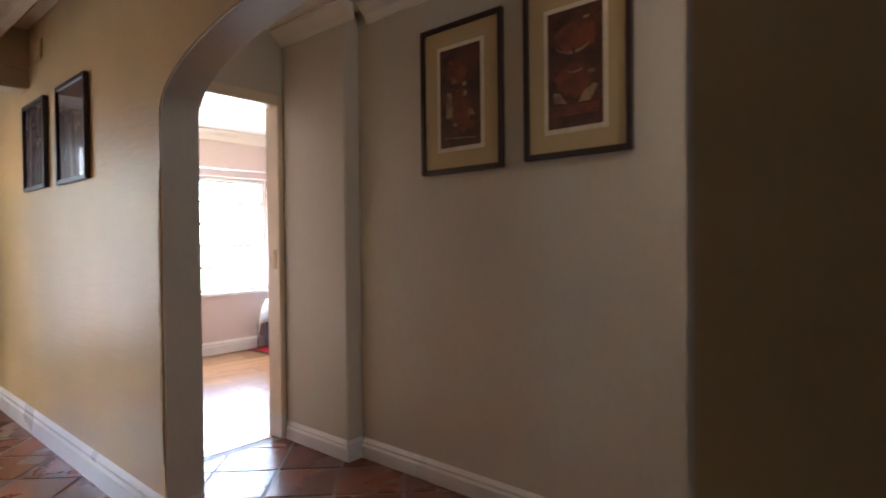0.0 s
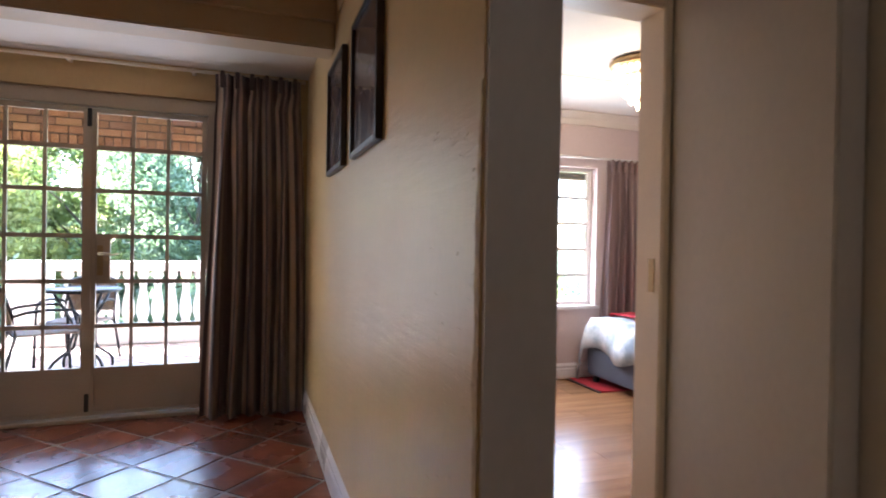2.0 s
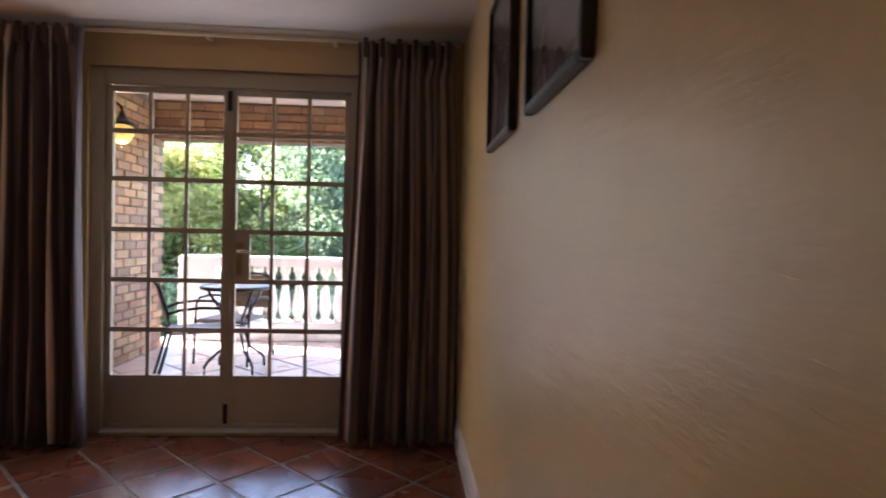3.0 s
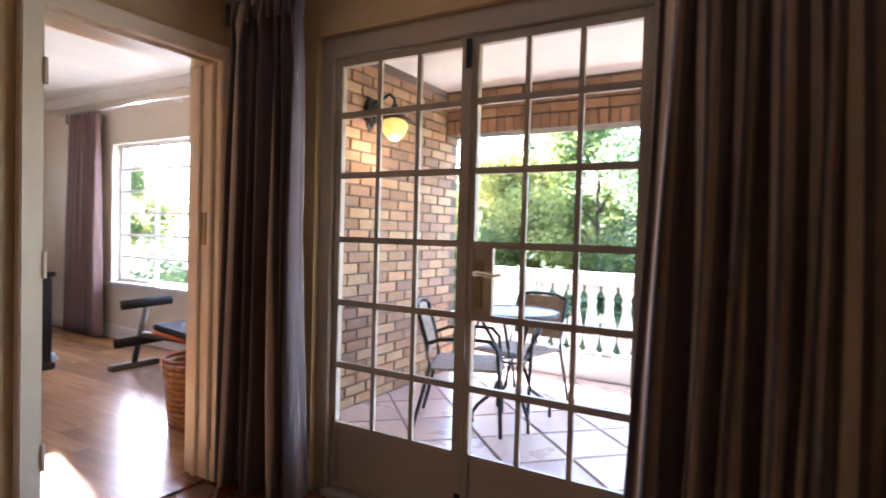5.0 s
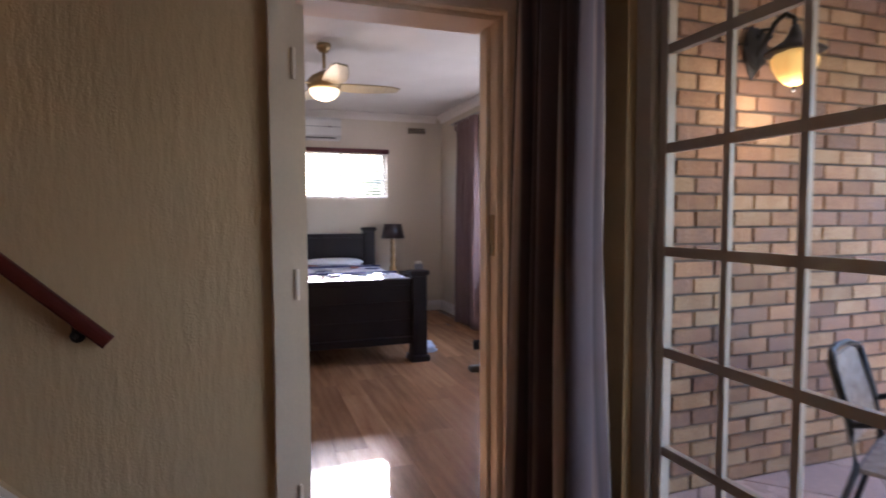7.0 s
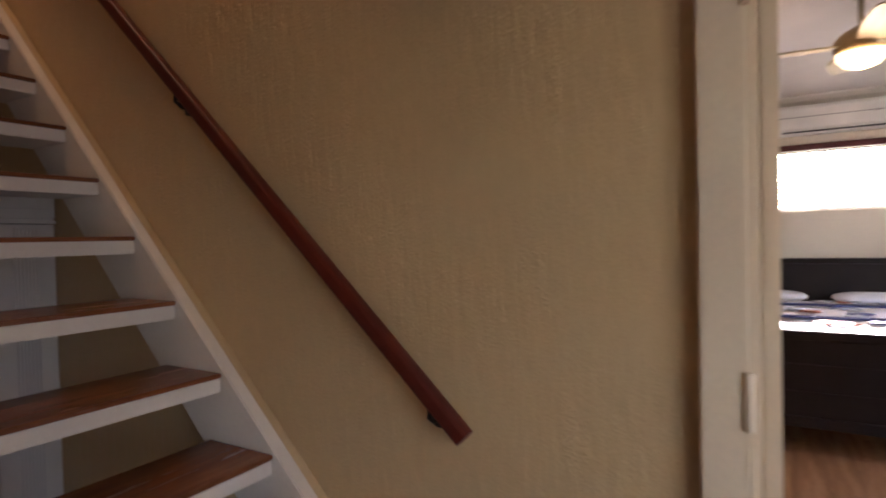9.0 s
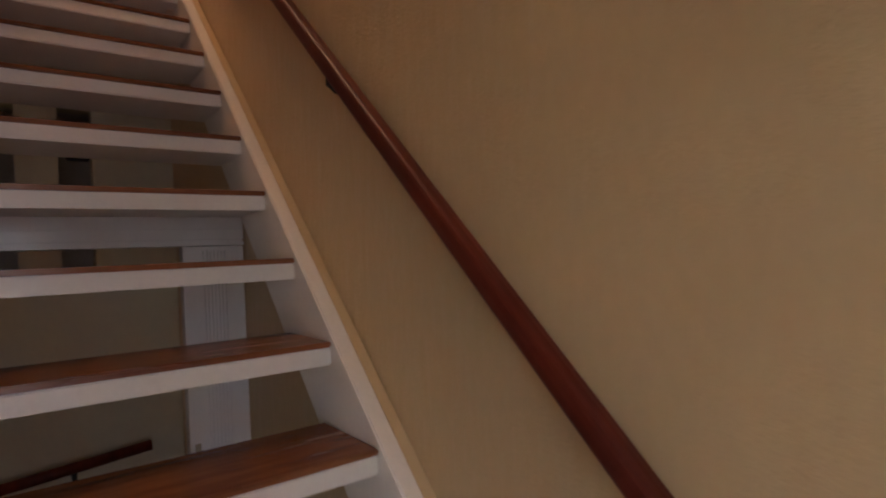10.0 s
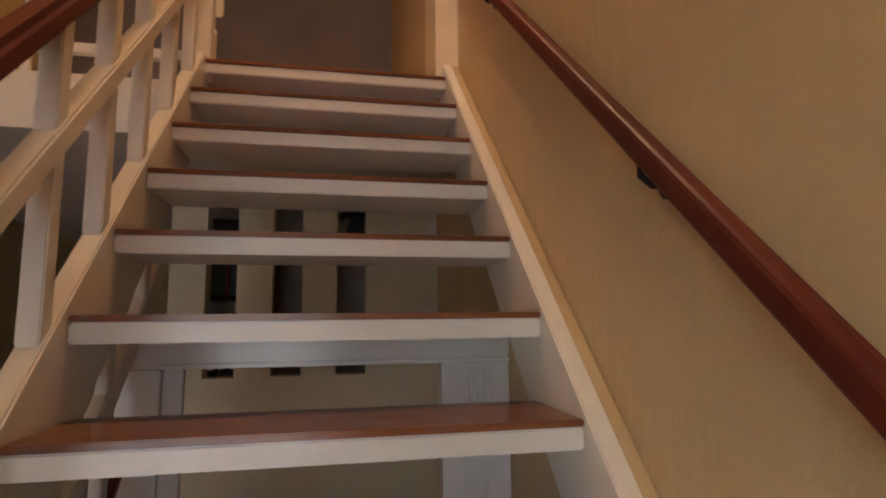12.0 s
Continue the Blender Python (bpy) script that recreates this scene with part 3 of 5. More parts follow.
part("plinth_block", box(0.003, 0.052, hw - 0.02, hw + 0.075, 0.001, 0.16), M_CREAM, frame_b, bevel=0.004)
part("threshold", box(-WT, -0.0, -hw + 0.03, hw - 0.03, -0.01, 0.012), M_TREAD, frame_b, "brown wooden threshold strip", 0.004)

frame_g = thing("door_frame", (2.395, LN, 0), "cream-painted frame of the guest bedroom doorway", "door frame")
frame_g["kind"] = "structure"
part("jamb", box(-0.035, 0.0, -0.012, 0.125, 0.145, 2.115), M_CREAM, frame_g, bevel=0.005)
part("jamb", box(-0.82, -0.785, -0.012, 0.125, 0, 2.115), M_CREAM, frame_g, bevel=0.005)
part("head", box(-0.785, -0.035, -0.012, 0.125, 2.05, 2.115), M_CREAM, frame_g, bevel=0.005)
part("plinth_block", box(-0.036, 0.0, -0.014, 0.126, 0, 0.145), M_SKIRT, frame_g, bevel=0.003)
part("strike_plate", box(-0.039, -0.034, 0.02, 0.05, 1.05, 1.17), M_BRASS, frame_g, "small brass strike plate")

# glazed patio doors
fd = thing("patio_door", (0, 6.0, 0), "cream-painted steel patio double door with small panes", "glazed door")
fd["kind"] = "structure"
bm = bmesh.new()
bx(bm, -0.80, -0.722, -0.02, 0.06, 0.0, 2.185)
bx(bm, 0.722, 0.80, -0.02, 0.06, 0.0, 2.185)
bx(bm, -0.722, 0.722, -0.02, 0.06, 2.085, 2.185)
part("outer_frame", bm, M_STEEL, fd, bevel=0.004)
part("sill", box(-0.722, 0.722, -0.06, 0.14, 0.0, 0.025), M_STEEL, fd, bevel=0.004)
ROWS = [0.335, 0.625, 0.925, 1.227, 1.53, 1.815, 2.045]
for side in (-1, 1):
    bm = bmesh.new()
    xs = sorted((side * 0.006, side * 0.718))
    inner = (xs[0] + 0.034, xs[1] - 0.034)
    bx(bm, xs[0], inner[0], 0, 0.035, 0.03, 2.08)
    bx(bm, inner[1], xs[1], 0, 0.035, 0.03, 2.08)
    bx(bm, inner[0], inner[1], 0, 0.035, 2.045, 2.08)
    leaf = part("door_leaf", bm, M_STEEL, fd, bevel=0.003)
    kick = bmesh.new()
    bx(kick, inner[0], inner[1], 0.010, 0.026, 0.03, 0.335)
    bx(kick, inner[0], inner[1], -0.002, 0.010, 0.03, 0.055)
    part("kick_panel", kick, M_STEEL, leaf, "cream steel kick panel", 0.002)
    cw = (inner[1] - inner[0]) / 3
    for k in (1, 2):
        part("glazing_bar", box(inner[0] + cw * k - 0.0105, inner[0] + cw * k + 0.0105, 0.006, 0.022, 0.335, 2.045), M_STEEL, leaf)
    for z in ROWS[:-1]:
        part("glazing_bar", box(inner[0], inner[1], 0.004, 0.024, z - 0.014, z + 0.014), M_STEEL, leaf)
    for i in range(3):
        for z0, z1 in zip(ROWS, ROWS[1:]):
            if side > 0 and i == 0 and abs(z0 - 0.925) < 0.01:
                continue
            g = part("pane", box(inner[0] + cw * i + 0.011, inner[0] + cw * (i + 1) - 0.011, 0.012, 0.015, z0 + 0.0145, z1 - 0.0145), M_CLEAR, leaf)
            g.visible_shadow = False
lockpl = part("lock_panel", box(0.040, 0.125, 0.004, 0.030, 0.937, 1.217), M_STEEL, fd, "cream steel lock panel", 0.003)
g = part("pane", box(0.135, 0.254, 0.016, 0.019, 0.937, 1.217), M_CLEAR, fd)
g.visible_shadow = False
part("lock_plate", box(0.05, 0.085, -0.004, 0.004, 0.965, 1.165), M_BRASS, lockpl, "worn brass lock plate", 0.002)
bm = sweep(bmesh.new(), [(0.067, -0.003, 1.11), (0.067, -0.045, 1.11)], 0.008, 8)
sweep(bm, [(0.067, -0.045, 1.11), (0.10, -0.052, 1.112), (0.15, -0.05, 1.104), (0.185, -0.047, 1.112)], [0.009, 0.008, 0.006, 0.005], 8)
part("lever_handle", bm, M_BRASS, lockpl, "worn brass lever handle", smooth=True)
part("meeting_strip", box(-0.016, 0.016, -0.008, -0.001, 0.031, 2.079), M_STEEL, fd, "cream steel cover strip", 0.002)
for z in (1.95, 0.06):
    part("bolt", box(-0.013, 0.013, -0.018, -0.0085, z, z + 0.12), M_BLACK, fd, "dark sliding bolt", 0.003)


def windows(name, at, turn, w, h, cols, bars, label):
    """A steel window: frame, upright posts, cross bars, a pane to each field. x along the wall, y outwards."""
    o = thing(name, at, label, "window", turn=turn)
    o["kind"] = "structure"
    bm = bmesh.new()
    bx(bm, 0, 0.035, 0, 0.05, 0, h)
    bx(bm, w - 0.035, w, 0, 0.05, 0, h)
    bx(bm, 0.035, w - 0.035, 0, 0.05, 0, 0.035)
    bx(bm, 0.035, w - 0.035, 0, 0.05, h - 0.035, h)
    part("window_frame", bm, M_WHITE, o, bevel=0.003)
    part("window_sill", box(-0.03, w + 0.03, -0.13, 0.0, -0.03, -0.001), M_WHITE, o, bevel=0.004)
    cw = (w - 0.07) / cols
    for i in range(1, cols):
        part("mullion", box(0.035 + cw * i - 0.016, 0.035 + cw * i + 0.016, 0.004, 0.046, 0.035, h - 0.035), M_WHITE, o)
    rh = (h - 0.07) / bars
    for j in range(1, bars):
        part("glazing_bar", box(0.035, w - 0.035, 0.008, 0.042, 0.035 + rh * j - 0.014, 0.035 + rh * j + 0.014), M_WHITE, o)
    for i in range(cols):
        g = part("pane", box(0.035 + cw * i + 0.017, 0.035 + cw * (i + 1) - 0.017, 0.024, 0.027, 0.036, h - 0.036), M_CLEAR, o)
        g.visible_shadow = False
    return o


windows("window_guest", (GW0, G_N + 0.09, GZ0), 0, GW1 - GW0, GZ1 - GZ0, 1, 5, "white steel window with level glazing bars")
windows("window_bedroom", (BX0, B_N + 0.09, BZ0), 0, BX1 - BX0, BZ1 - BZ0, 4, 6, "white steel bedroom window with level glazing bars")
windows("window_high", (B_W - 0.14, VY0, VZ0), 90, VY1 - VY0, VZ1 - VZ0, 3, 2, "high white strip window above the bed")

# ---- stairs ----
RISER, GOING = 0.20, 0.2004


def nose(n):
    return 4.6584 - GOING * n


stairs = thing("staircase", (W, 4.45, 0), "open-riser staircase with brown treads and cream paint", "staircase")
SX0, SX1 = 0.0735, -W + STAIR_OUT - 0.067   # tread ends, from the wall
for n in range(1, 14):
    y = nose(n) - 4.45
    z = RISER * n + 0.025
    tread = part("tread", box(SX0, SX1, y - 0.25, y, z - 0.052, z - 0.010), M_STAIRWHITE, stairs, "cream-edged stair tread", 0.004)
    part("tread_top", box(SX0 + 0.001, SX1 - 0.001, y - 0.252, y + 0.006, z - 0.0098, z + 0.004), M_TREAD, tread, "polished brown wooden tread top", 0.003)


def slope(x0, x1, y0, y1, up, down):
    """A raking board along the line of the nosings."""
    pts = [(y, (4.6584 - (y + 4.45)) / GOING * RISER + 0.025 + d) for y, d in ((y0, up), (y1, up), (y1, -down), (y0, -down))]
    return prism(bmesh.new(), pts, "x", x0, x1)


part("stringer", slope(0.030, SX0 - 0.001, 0.10, -2.60, 0.02, 0.30), M_STAIRWHITE, stairs, bevel=0.004)
part("packing_strip", slope(0.004, 0.0295, 0.10, -2.60, 0.016, 0.28), M_STAIRWALL, stairs, "plaster-coloured strip behind the stringer")
part("stringer", slope(SX1 + 0.001, SX1 + 0.05, 0.10, -2.60, 0.03, 0.30), M_STAIRWHITE, stairs, bevel=0.004)
bx0 = SX1 + 0.008
for k in range(10):
    y = 3.59 - 0.235 * k - 4.45
    base = (4.6584 - (y + 4.45)) / GOING * RISER + 0.053
    part("baluster", prism(bmesh.new(), [(y - 0.021, base + 0.018), (y + 0.021, base - 0.018), (y + 0.021, base + 0.60 - 0.018), (y - 0.021, base + 0.60 + 0.018)], "x", bx0, bx0 + 0.04), M_STAIRWHITE, stairs, bevel=0.003)
part("mid_rail", slope(bx0 - 0.008, bx0 + 0.042, -0.75, -2.42, 0.425, -0.36), M_STAIRWHITE, stairs, bevel=0.005)
part("handrail", slope(bx0 - 0.014, bx0 + 0.05, -0.75, -2.42, 0.695, -0.62), M_RAILWOOD, stairs, "red-brown wooden handrail", 0.014)
part("newel_post", box(bx0 - 0.025, bx0 + 0.045, -2.47, -2.40, 2.56, 3.55), M_STAIRWHITE, stairs, bevel=0.006)

# rail on the wall
wr = thing("wall_handrail", (W, 4.44, 0.962), "red-brown wooden handrail on small iron wall brackets", "handrail")
bm = bmesh.new()
sect = [(0.030 + 0.020 * math.copysign(abs(math.cos(a)) ** 0.6, math.cos(a)), -0.005 + 0.022 * math.copysign(abs(math.sin(a)) ** 0.6, math.sin(a))) for a in (2 * math.pi * k / 16 for k in range(16))]
L = 2.75
d = Vector((0, -0.7258, 0.6879))
upv = Vector((0, 0.6879, 0.7258))
rings = [[bm.verts.new(d * s + Vector((0.02 + a, 0, 0)) + upv * b) for a, b in sect] for s in (0.0, 0.004, L * 1.41)]
for a, b in zip(rings, rings[1:]):
    for k in range(16):
        bm.faces.new((a[k], a[(k + 1) % 16], b[(k + 1) % 16], b[k]))
bm.faces.new(rings[0]), bm.faces.new(rings[-1][::-1])
part("rail", bm, M_RAILWOOD, wr, smooth=False)
for s in (0.13, 1.36, 2.6, 3.7):
    p = d * s
    bm = sweep(bmesh.new(), [(0.003, p.y, p.z - 0.075), (0.03, p.y, p.z - 0.075), (0.05, p.y, p.z - 0.06), (0.05, p.y, p.z - 0.03)], 0.006, 8)
    lathe_at = Matrix.Translation((0.004, p.y, p.z - 0.075)) @ Matrix.Rotation(radians(90), 4, "Y")
    plate = lathe(bmesh.new(), [(0.022, -0.003), (0.022, 0.002), (0.015, 0.005)], 12)
    bmesh.ops.transform(plate, matrix=lathe_at, verts=plate.verts[:])
    part("bracket", bm, M_BLACK, wr, "dark iron bracket", smooth=True)
    part("bracket_plate", plate, M_BLACK, wr)

# doorway, slotted wall and lower flight under the stairs
YC = 2.60
bm = bmesh.new()
bx(bm, W + 0.005, -0.207, YC - 0.06, YC, 1.49, 1.63)
bx(bm, W + 0.005, -0.314, YC, YC + 0.012, 1.51, 1.60)
bx(bm, W + 0.005, -0.314, YC, YC + 0.02, 1.49, 1.503)
bx(bm, W + 0.005, -0.314, YC + 0.0125, YC + 0.02, 1.545, 1.552)
bx(bm, W + 0.005, -0.314, YC, YC + 0.022, 1.603, 1.62)
setting("door_head_lower", bm, M_WHITE, "glossy white moulded door head under the stairs", "door head", 0.003)
bm = bmesh.new()
bx(bm, -0.315, -0.207, YC - 0.06, YC + 0.008, -0.95, 1.489)
bx(bm, -0.367, -0.316, YC - 0.04, YC - 0.01, -0.95, 1.489)
setting("door_casing_lower", bm, M_WHITE, "glossy white door casing under the stairs", "door casing", 0.003)
bm = bmesh.new()
bx(bm, W + 0.005, -1.08, YC - 0.05, YC, -0.95, 1.488)
pilaster = setting("door_pilaster_lower", bm, M_WHITE, "glossy white fluted pilaster with a small lock plate", "pilaster")
for k in range(7):
    part("flute", box(-1.225 + 0.012 * k, -1.219 + 0.012 * k, YC + 0.0005, YC + 0.007, -0.95, 1.475), M_WHITE, pilaster)
tagged(part("lock_plate", box(-1.114, -1.094, YC + 0.001, YC + 0.006, 0.74, 0.81), M_CHROME, None, "small steel keyhole plate on the white pilaster"), category="lock plate")

YS = 1.45
slots = [(-0.32, -0.18), (-0.622, -0.482), (-0.927, -0.787)]
SZ0, SZ1 = 1.36, 2.215
bm = bmesh.new()
edges = [W] + [v for s in slots[::-1] for v in s] + [-0.02]
for k in range(0, len(edges), 2):
    bx(bm, edges[k], edges[k + 1], YS - 0.12, YS, SZ0, SZ1)
bx(bm, W, -0.02, YS - 0.12, YS, -0.95, SZ0)
bx(bm, W, -0.02, YS - 0.12, YS, SZ1, 2.38)
setting("wall_slots", bm, M_OLIVE, "cream wall pierced by three upright slots", "wall")
setting("wall_stairwell_side", box(STAIR_OUT - 0.0, STAIR_OUT + 0.10, 1.46, 3.5, -0.95, -0.31), M_OLIVE, "cream side wall of the sunken landing", "wall")
setting("wall_stairwell_front", box(W, STAIR_OUT, 3.5, 3.6, -0.95, -0.31), M_OLIVE, "cream front wall of the sunken landing", "wall")
tagged(part("light_switch", box(-1.285, -1.235, YS + 0.001, YS + 0.010, 2.035, 2.125), M_PLASTIC, None, "white plastic light switch on the cream wall", 0.003), category="light switch")

shelf = thing("bookcase", (-0.32, 0.72, 0), "dark bookcase with a few rows of books", "bookcase")
part("side_panel", box(-0.07, -0.045, 0, 0.3, 0.0, 2.2), M_BLACKWOOD, shelf)
part("side_panel", box(0.33, 0.355, 0, 0.3, 0.0, 2.2), M_BLACKWOOD, shelf)
part("back_panel", box(-0.045, 0.33, 0.0, 0.015, 0.0, 2.2), M_GREY, shelf)
for z in (0.3, 0.7, 1.1, 1.42, 1.74, 2.16):
    part("shelf", box(-0.045, 0.33, 0.016, 0.3, z, z + 0.025), M_BLACKWOOD, shelf)
setting("wall_hall_store", box(W, 0.10, 0.56, 0.70, -0.3, 2.34), M_GREY, "pale grey wall seen through the slots", "wall")
phone = thing("telephone", (-0.915, 0.70, 2.17), "small black wall telephone seen through a slot", "telephone")
part("body", box(-0.06, 0.06, 0.001, 0.05, -0.09, 0.05), M_BLACK, phone, bevel=0.008)
part("handset", sweep(bmesh.new(), [(-0.10, 0.075, 0.075), (-0.085, 0.085, 0.095), (0.0, 0.09, 0.105), (0.085, 0.085, 0.095), (0.10, 0.075, 0.075)], [0.022, 0.018, 0.014, 0.018, 0.022], 10), M_BLACK, phone, smooth=True)
part("cradle", box(-0.05, 0.05, 0.051, 0.075, 0.0, 0.09), M_BLACK, phone, bevel=0.005)
rng = random.Random(4)
book_mats = [surf("book_cover", c, rough=0.6, bump=0.02) for c in ((0.16, 0.17, 0.18), (0.20, 0.03, 0.03), (0.05, 0.06, 0.10), (0.30, 0.26, 0.20), (0.06, 0.10, 0.08))]
for z in (1.126, 1.446, 1.766):
    x = -0.03
    while x < 0.27:
        w, h = rng.uniform(0.018, 0.04), rng.uniform(0.17, 0.24)
        bk = thing("book", (-0.32 + x, 0.80, z), "upright book on a dark shelf", "book", "books in the dark bookcase")
        part("cover", box(0, w, 0, 0.17, 0, h), rng.choice(book_mats), bk, bevel=0.002)
        part("page_block", box(0.003, w - 0.003, 0.004, 0.168, h + 0.0002, h + 0.0012), M_MAT, bk)
        x += w + 0.003

low = thing("lower_balustrade", (W, 4.45, 0), "cream balustrade with brown rail on the lower flight", "balustrade")
LX = SX1 + 0.012
part("stringer", slope(LX, LX + 0.035, -1.05, -2.10, -0.44, 0.53), M_STAIRWHITE, low, bevel=0.004)
part("mid_rail", slope(LX, LX + 0.035, -1.05, -2.10, -0.93, 0.99), M_STAIRWHITE, low, bevel=0.004)
part("handrail", slope(LX - 0.005, LX + 0.04, -1.05, -2.10, -0.72, 0.77), M_RAILWOOD, low, "red-brown wooden handrail", 0.008)
for k in range(4):
    y = 3.24 - 0.235 * k - 4.45
    line = (4.6584 - (y + 4.45)) / GOING * RISER + 0.025
    part("baluster", box(LX + 0.003, LX + 0.032, y - 0.02, y + 0.02, line - 1.45, line - 0.32), M_STAIRWHITE, low, bevel=0.003)
low2 = thing("lower_handrail", (-0.80, 1.52, -0.95), "short brown wooden rail on the lower wall", "handrail")
part("rail", sweep(bmesh.new(), [(-0.32, 0.03, 1.50), (0.5, 0.03, 1.42)], 0.026, 10), M_RAILWOOD, low2, smooth=True)
part("bracket", box(-0.01, 0.01, -0.07, 0.02, 1.40, 1.455), M_BLACK, low2)

# gallery rail upstairs
gal = thing("landing_balustrade", (0.5, 1.94, 2.56), "cream balustrade along the upper landing edge", "balustrade")
for k in range(12):
    x = -0.62 + 0.13 * k
    part("baluster", box(x - 0.014, x + 0.014, -0.014, 0.014, 0.0, 0.80), M_STAIRWHITE, gal)
part("bottom_rail", box(-0.66, 0.88, -0.02, 0.02, 0.10, 0.14), M_STAIRWHITE, gal, bevel=0.004)
part("top_rail", box(-0.66, 0.88, -0.03, 0.03, 0.80, 0.85), M_RAILWOOD, gal, "red-brown top rail", 0.01)

# ---- curtains ----


def curtain(name, at, width, height, folds, amp, material, label, seed, turn=0.0, flare=1.0, rod=True):
    """A pleated curtain hanging from its heading; x along the wall, bound pleats at the top."""
    rng = random.Random(seed)
    o = thing(name, at, label, "curtain", turn=turn)
    nx, nz = folds * 12, 22
    jit = [rng.uniform(0.55, 1.45) for _ in range(folds + 1)]
    sh = [rng.uniform(-0.9, 0.9) for _ in range(folds + 1)]
    bm = bmesh.new()
    uvl = bm.loops.layers.uv.new("UVMap")
    grid, us = [], []
    for j in range(nz + 1):
        v = j / nz
        row, ru, acc, prev = [], [], 0.0, None
        for i in range(nx + 1):
            u = i / nx
            f = min(int(u * folds), folds - 1)
            ph = u * folds
            a = amp * jit[f] * (0.55 + 0.45 * v) * (1.0 if j else 0.6)
            yy = a * math.sin(2 * math.pi * ph + sh[f] * v) + 0.3 * a * math.sin(4 * math.pi * ph + 3 * v + sh[f])
            pin = 0.82 + 0.18 * v * flare if v > 0.1 else 0.82
            xx = (u - 0.5) * width * pin + 0.01 * math.sin(5 * v + 3 * ph)
            if j <= 1:
                yy += 0.012 * math.cos(6 * math.pi * ph)
            row.append(bm.verts.new((xx, yy, height * (1 - v) + (0.006 * math.sin(7 * ph) if j == nz else 0))))
            p = Vector((xx, yy))
            acc += (p - prev).length if prev else 0
            prev = p
            ru.append(acc)
        tot = acc
        grid.append(row)
        us.append([w / tot * width * 1.9 for w in ru])
    for j in range(nz):
        for i in range(nx):
            f = bm.faces.new((grid[j][i], grid[j + 1][i], grid[j + 1][i + 1], grid[j][i + 1]))
            for lp, (a, b) in zip(f.loops, ((j, i), (j + 1, i), (j + 1, i + 1), (j, i + 1))):
                lp[uvl].uv = (us[a][b], 1 - a / nz)
    c = part("cloth", bm, material, o, smooth=True)
    sol = c.modifiers.new("thick", "SOLIDIFY")
    sol.thickness = 0.003
    for k in range(folds):
        x = (k + 0.5) / folds * width * 0.82 - 0.5 * width * 0.82
        part("pinch_pleat", box(x - 0.014, x + 0.014, -amp * 0.6 - 0.012, -amp * 0.6 + 0.004, height - 0.10, height + 0.012), material, o, bevel=0.004)
    return o


curtain("curtain", (1.055, 5.80, 0.012), 0.69, 2.325, 6, 0.058, M_CURTAIN, "brown and taupe striped curtain drawn beside the patio door", 3)
curtain("curtain", (-1.0, 5.80, 0.012), 0.60, 2.325, 7, 0.06, M_CURTAIN, "brown and taupe striped curtain gathered in the corner", 8)
rodthing = thing("curtain_rod", (0, 5.85, 2.352), "slim cream curtain rail over the patio doors", "curtain rail")
part("rod", sweep(bmesh.new(), [(-1.31, 0, 0), (1.37, 0, 0)], 0.011, 10), M_CREAM, rodthing, smooth=True)
for x in (-1.2, -0.1, 0.63, 1.25):
    part("bracket", box(x - 0.01, x + 0.01, 0.0, 0.099, -0.008, 0.02), M_CREAM, rodthing)


# ---- pictures ----
def blob(u, v, ru, rv, seed, n=9):
    """An uneven patch of paint about (u, v), in shares of the print."""
    r = random.Random(seed)
    return [(u + ru * math.cos(2 * math.pi * i / n) * r.uniform(0.75, 1.1), v + rv * math.sin(2 * math.pi * i / n) * r.uniform(0.75, 1.1)) for i in range(n)]


def bow(u, v, ru, rv, thick, n=10):
    """A hanging crescent."""
    under = [(u + ru * math.cos(math.pi * (1 + i / n)), v + rv * math.sin(math.pi * (1 + i / n))) for i in range(n + 1)]
    over = [(u + ru * math.cos(math.pi * (2 - i / n)), v + max(0.0, rv - thick) * math.sin(math.pi * (2 - i / n))) for i in range(n + 1)]
    return under + over[1:-1]


FIGURES = [
    (M_ARTRED, blob(0.55, 0.36, 0.28, 0.24, 1)), (M_ARTRED, blob(0.42, 0.75, 0.26, 0.12, 2)), (M_ARTLIGHT, [(0.16, 0.30), (0.31, 0.29), (0.33, 0.40), (0.30, 0.54), (0.19, 0.57), (0.15, 0.46)]),
    (M_ARTLIGHT, blob(0.36, 0.66, 0.07, 0.03, 3)), (M_ARTLIGHT, blob(0.62, 0.62, 0.06, 0.025, 4)), (M_ARTLIGHT, blob(0.64, 0.52, 0.05, 0.03, 5)), (M_ARTLIGHT, [(0.70, 0.30), (0.88, 0.29), (0.80, 0.37), (0.73, 0.35)]),
    (M_ARTLIGHT, blob(0.38, 0.22, 0.06, 0.02, 6)), (M_ARTLIGHT, [(0.10, 0.095), (0.88, 0.065), (0.88, 0.075), (0.10, 0.107)]), (M_ARTRED, blob(0.28, 0.86, 0.10, 0.02, 7)), (M_ARTRED, blob(0.78, 0.20, 0.10, 0.05, 8)),
]
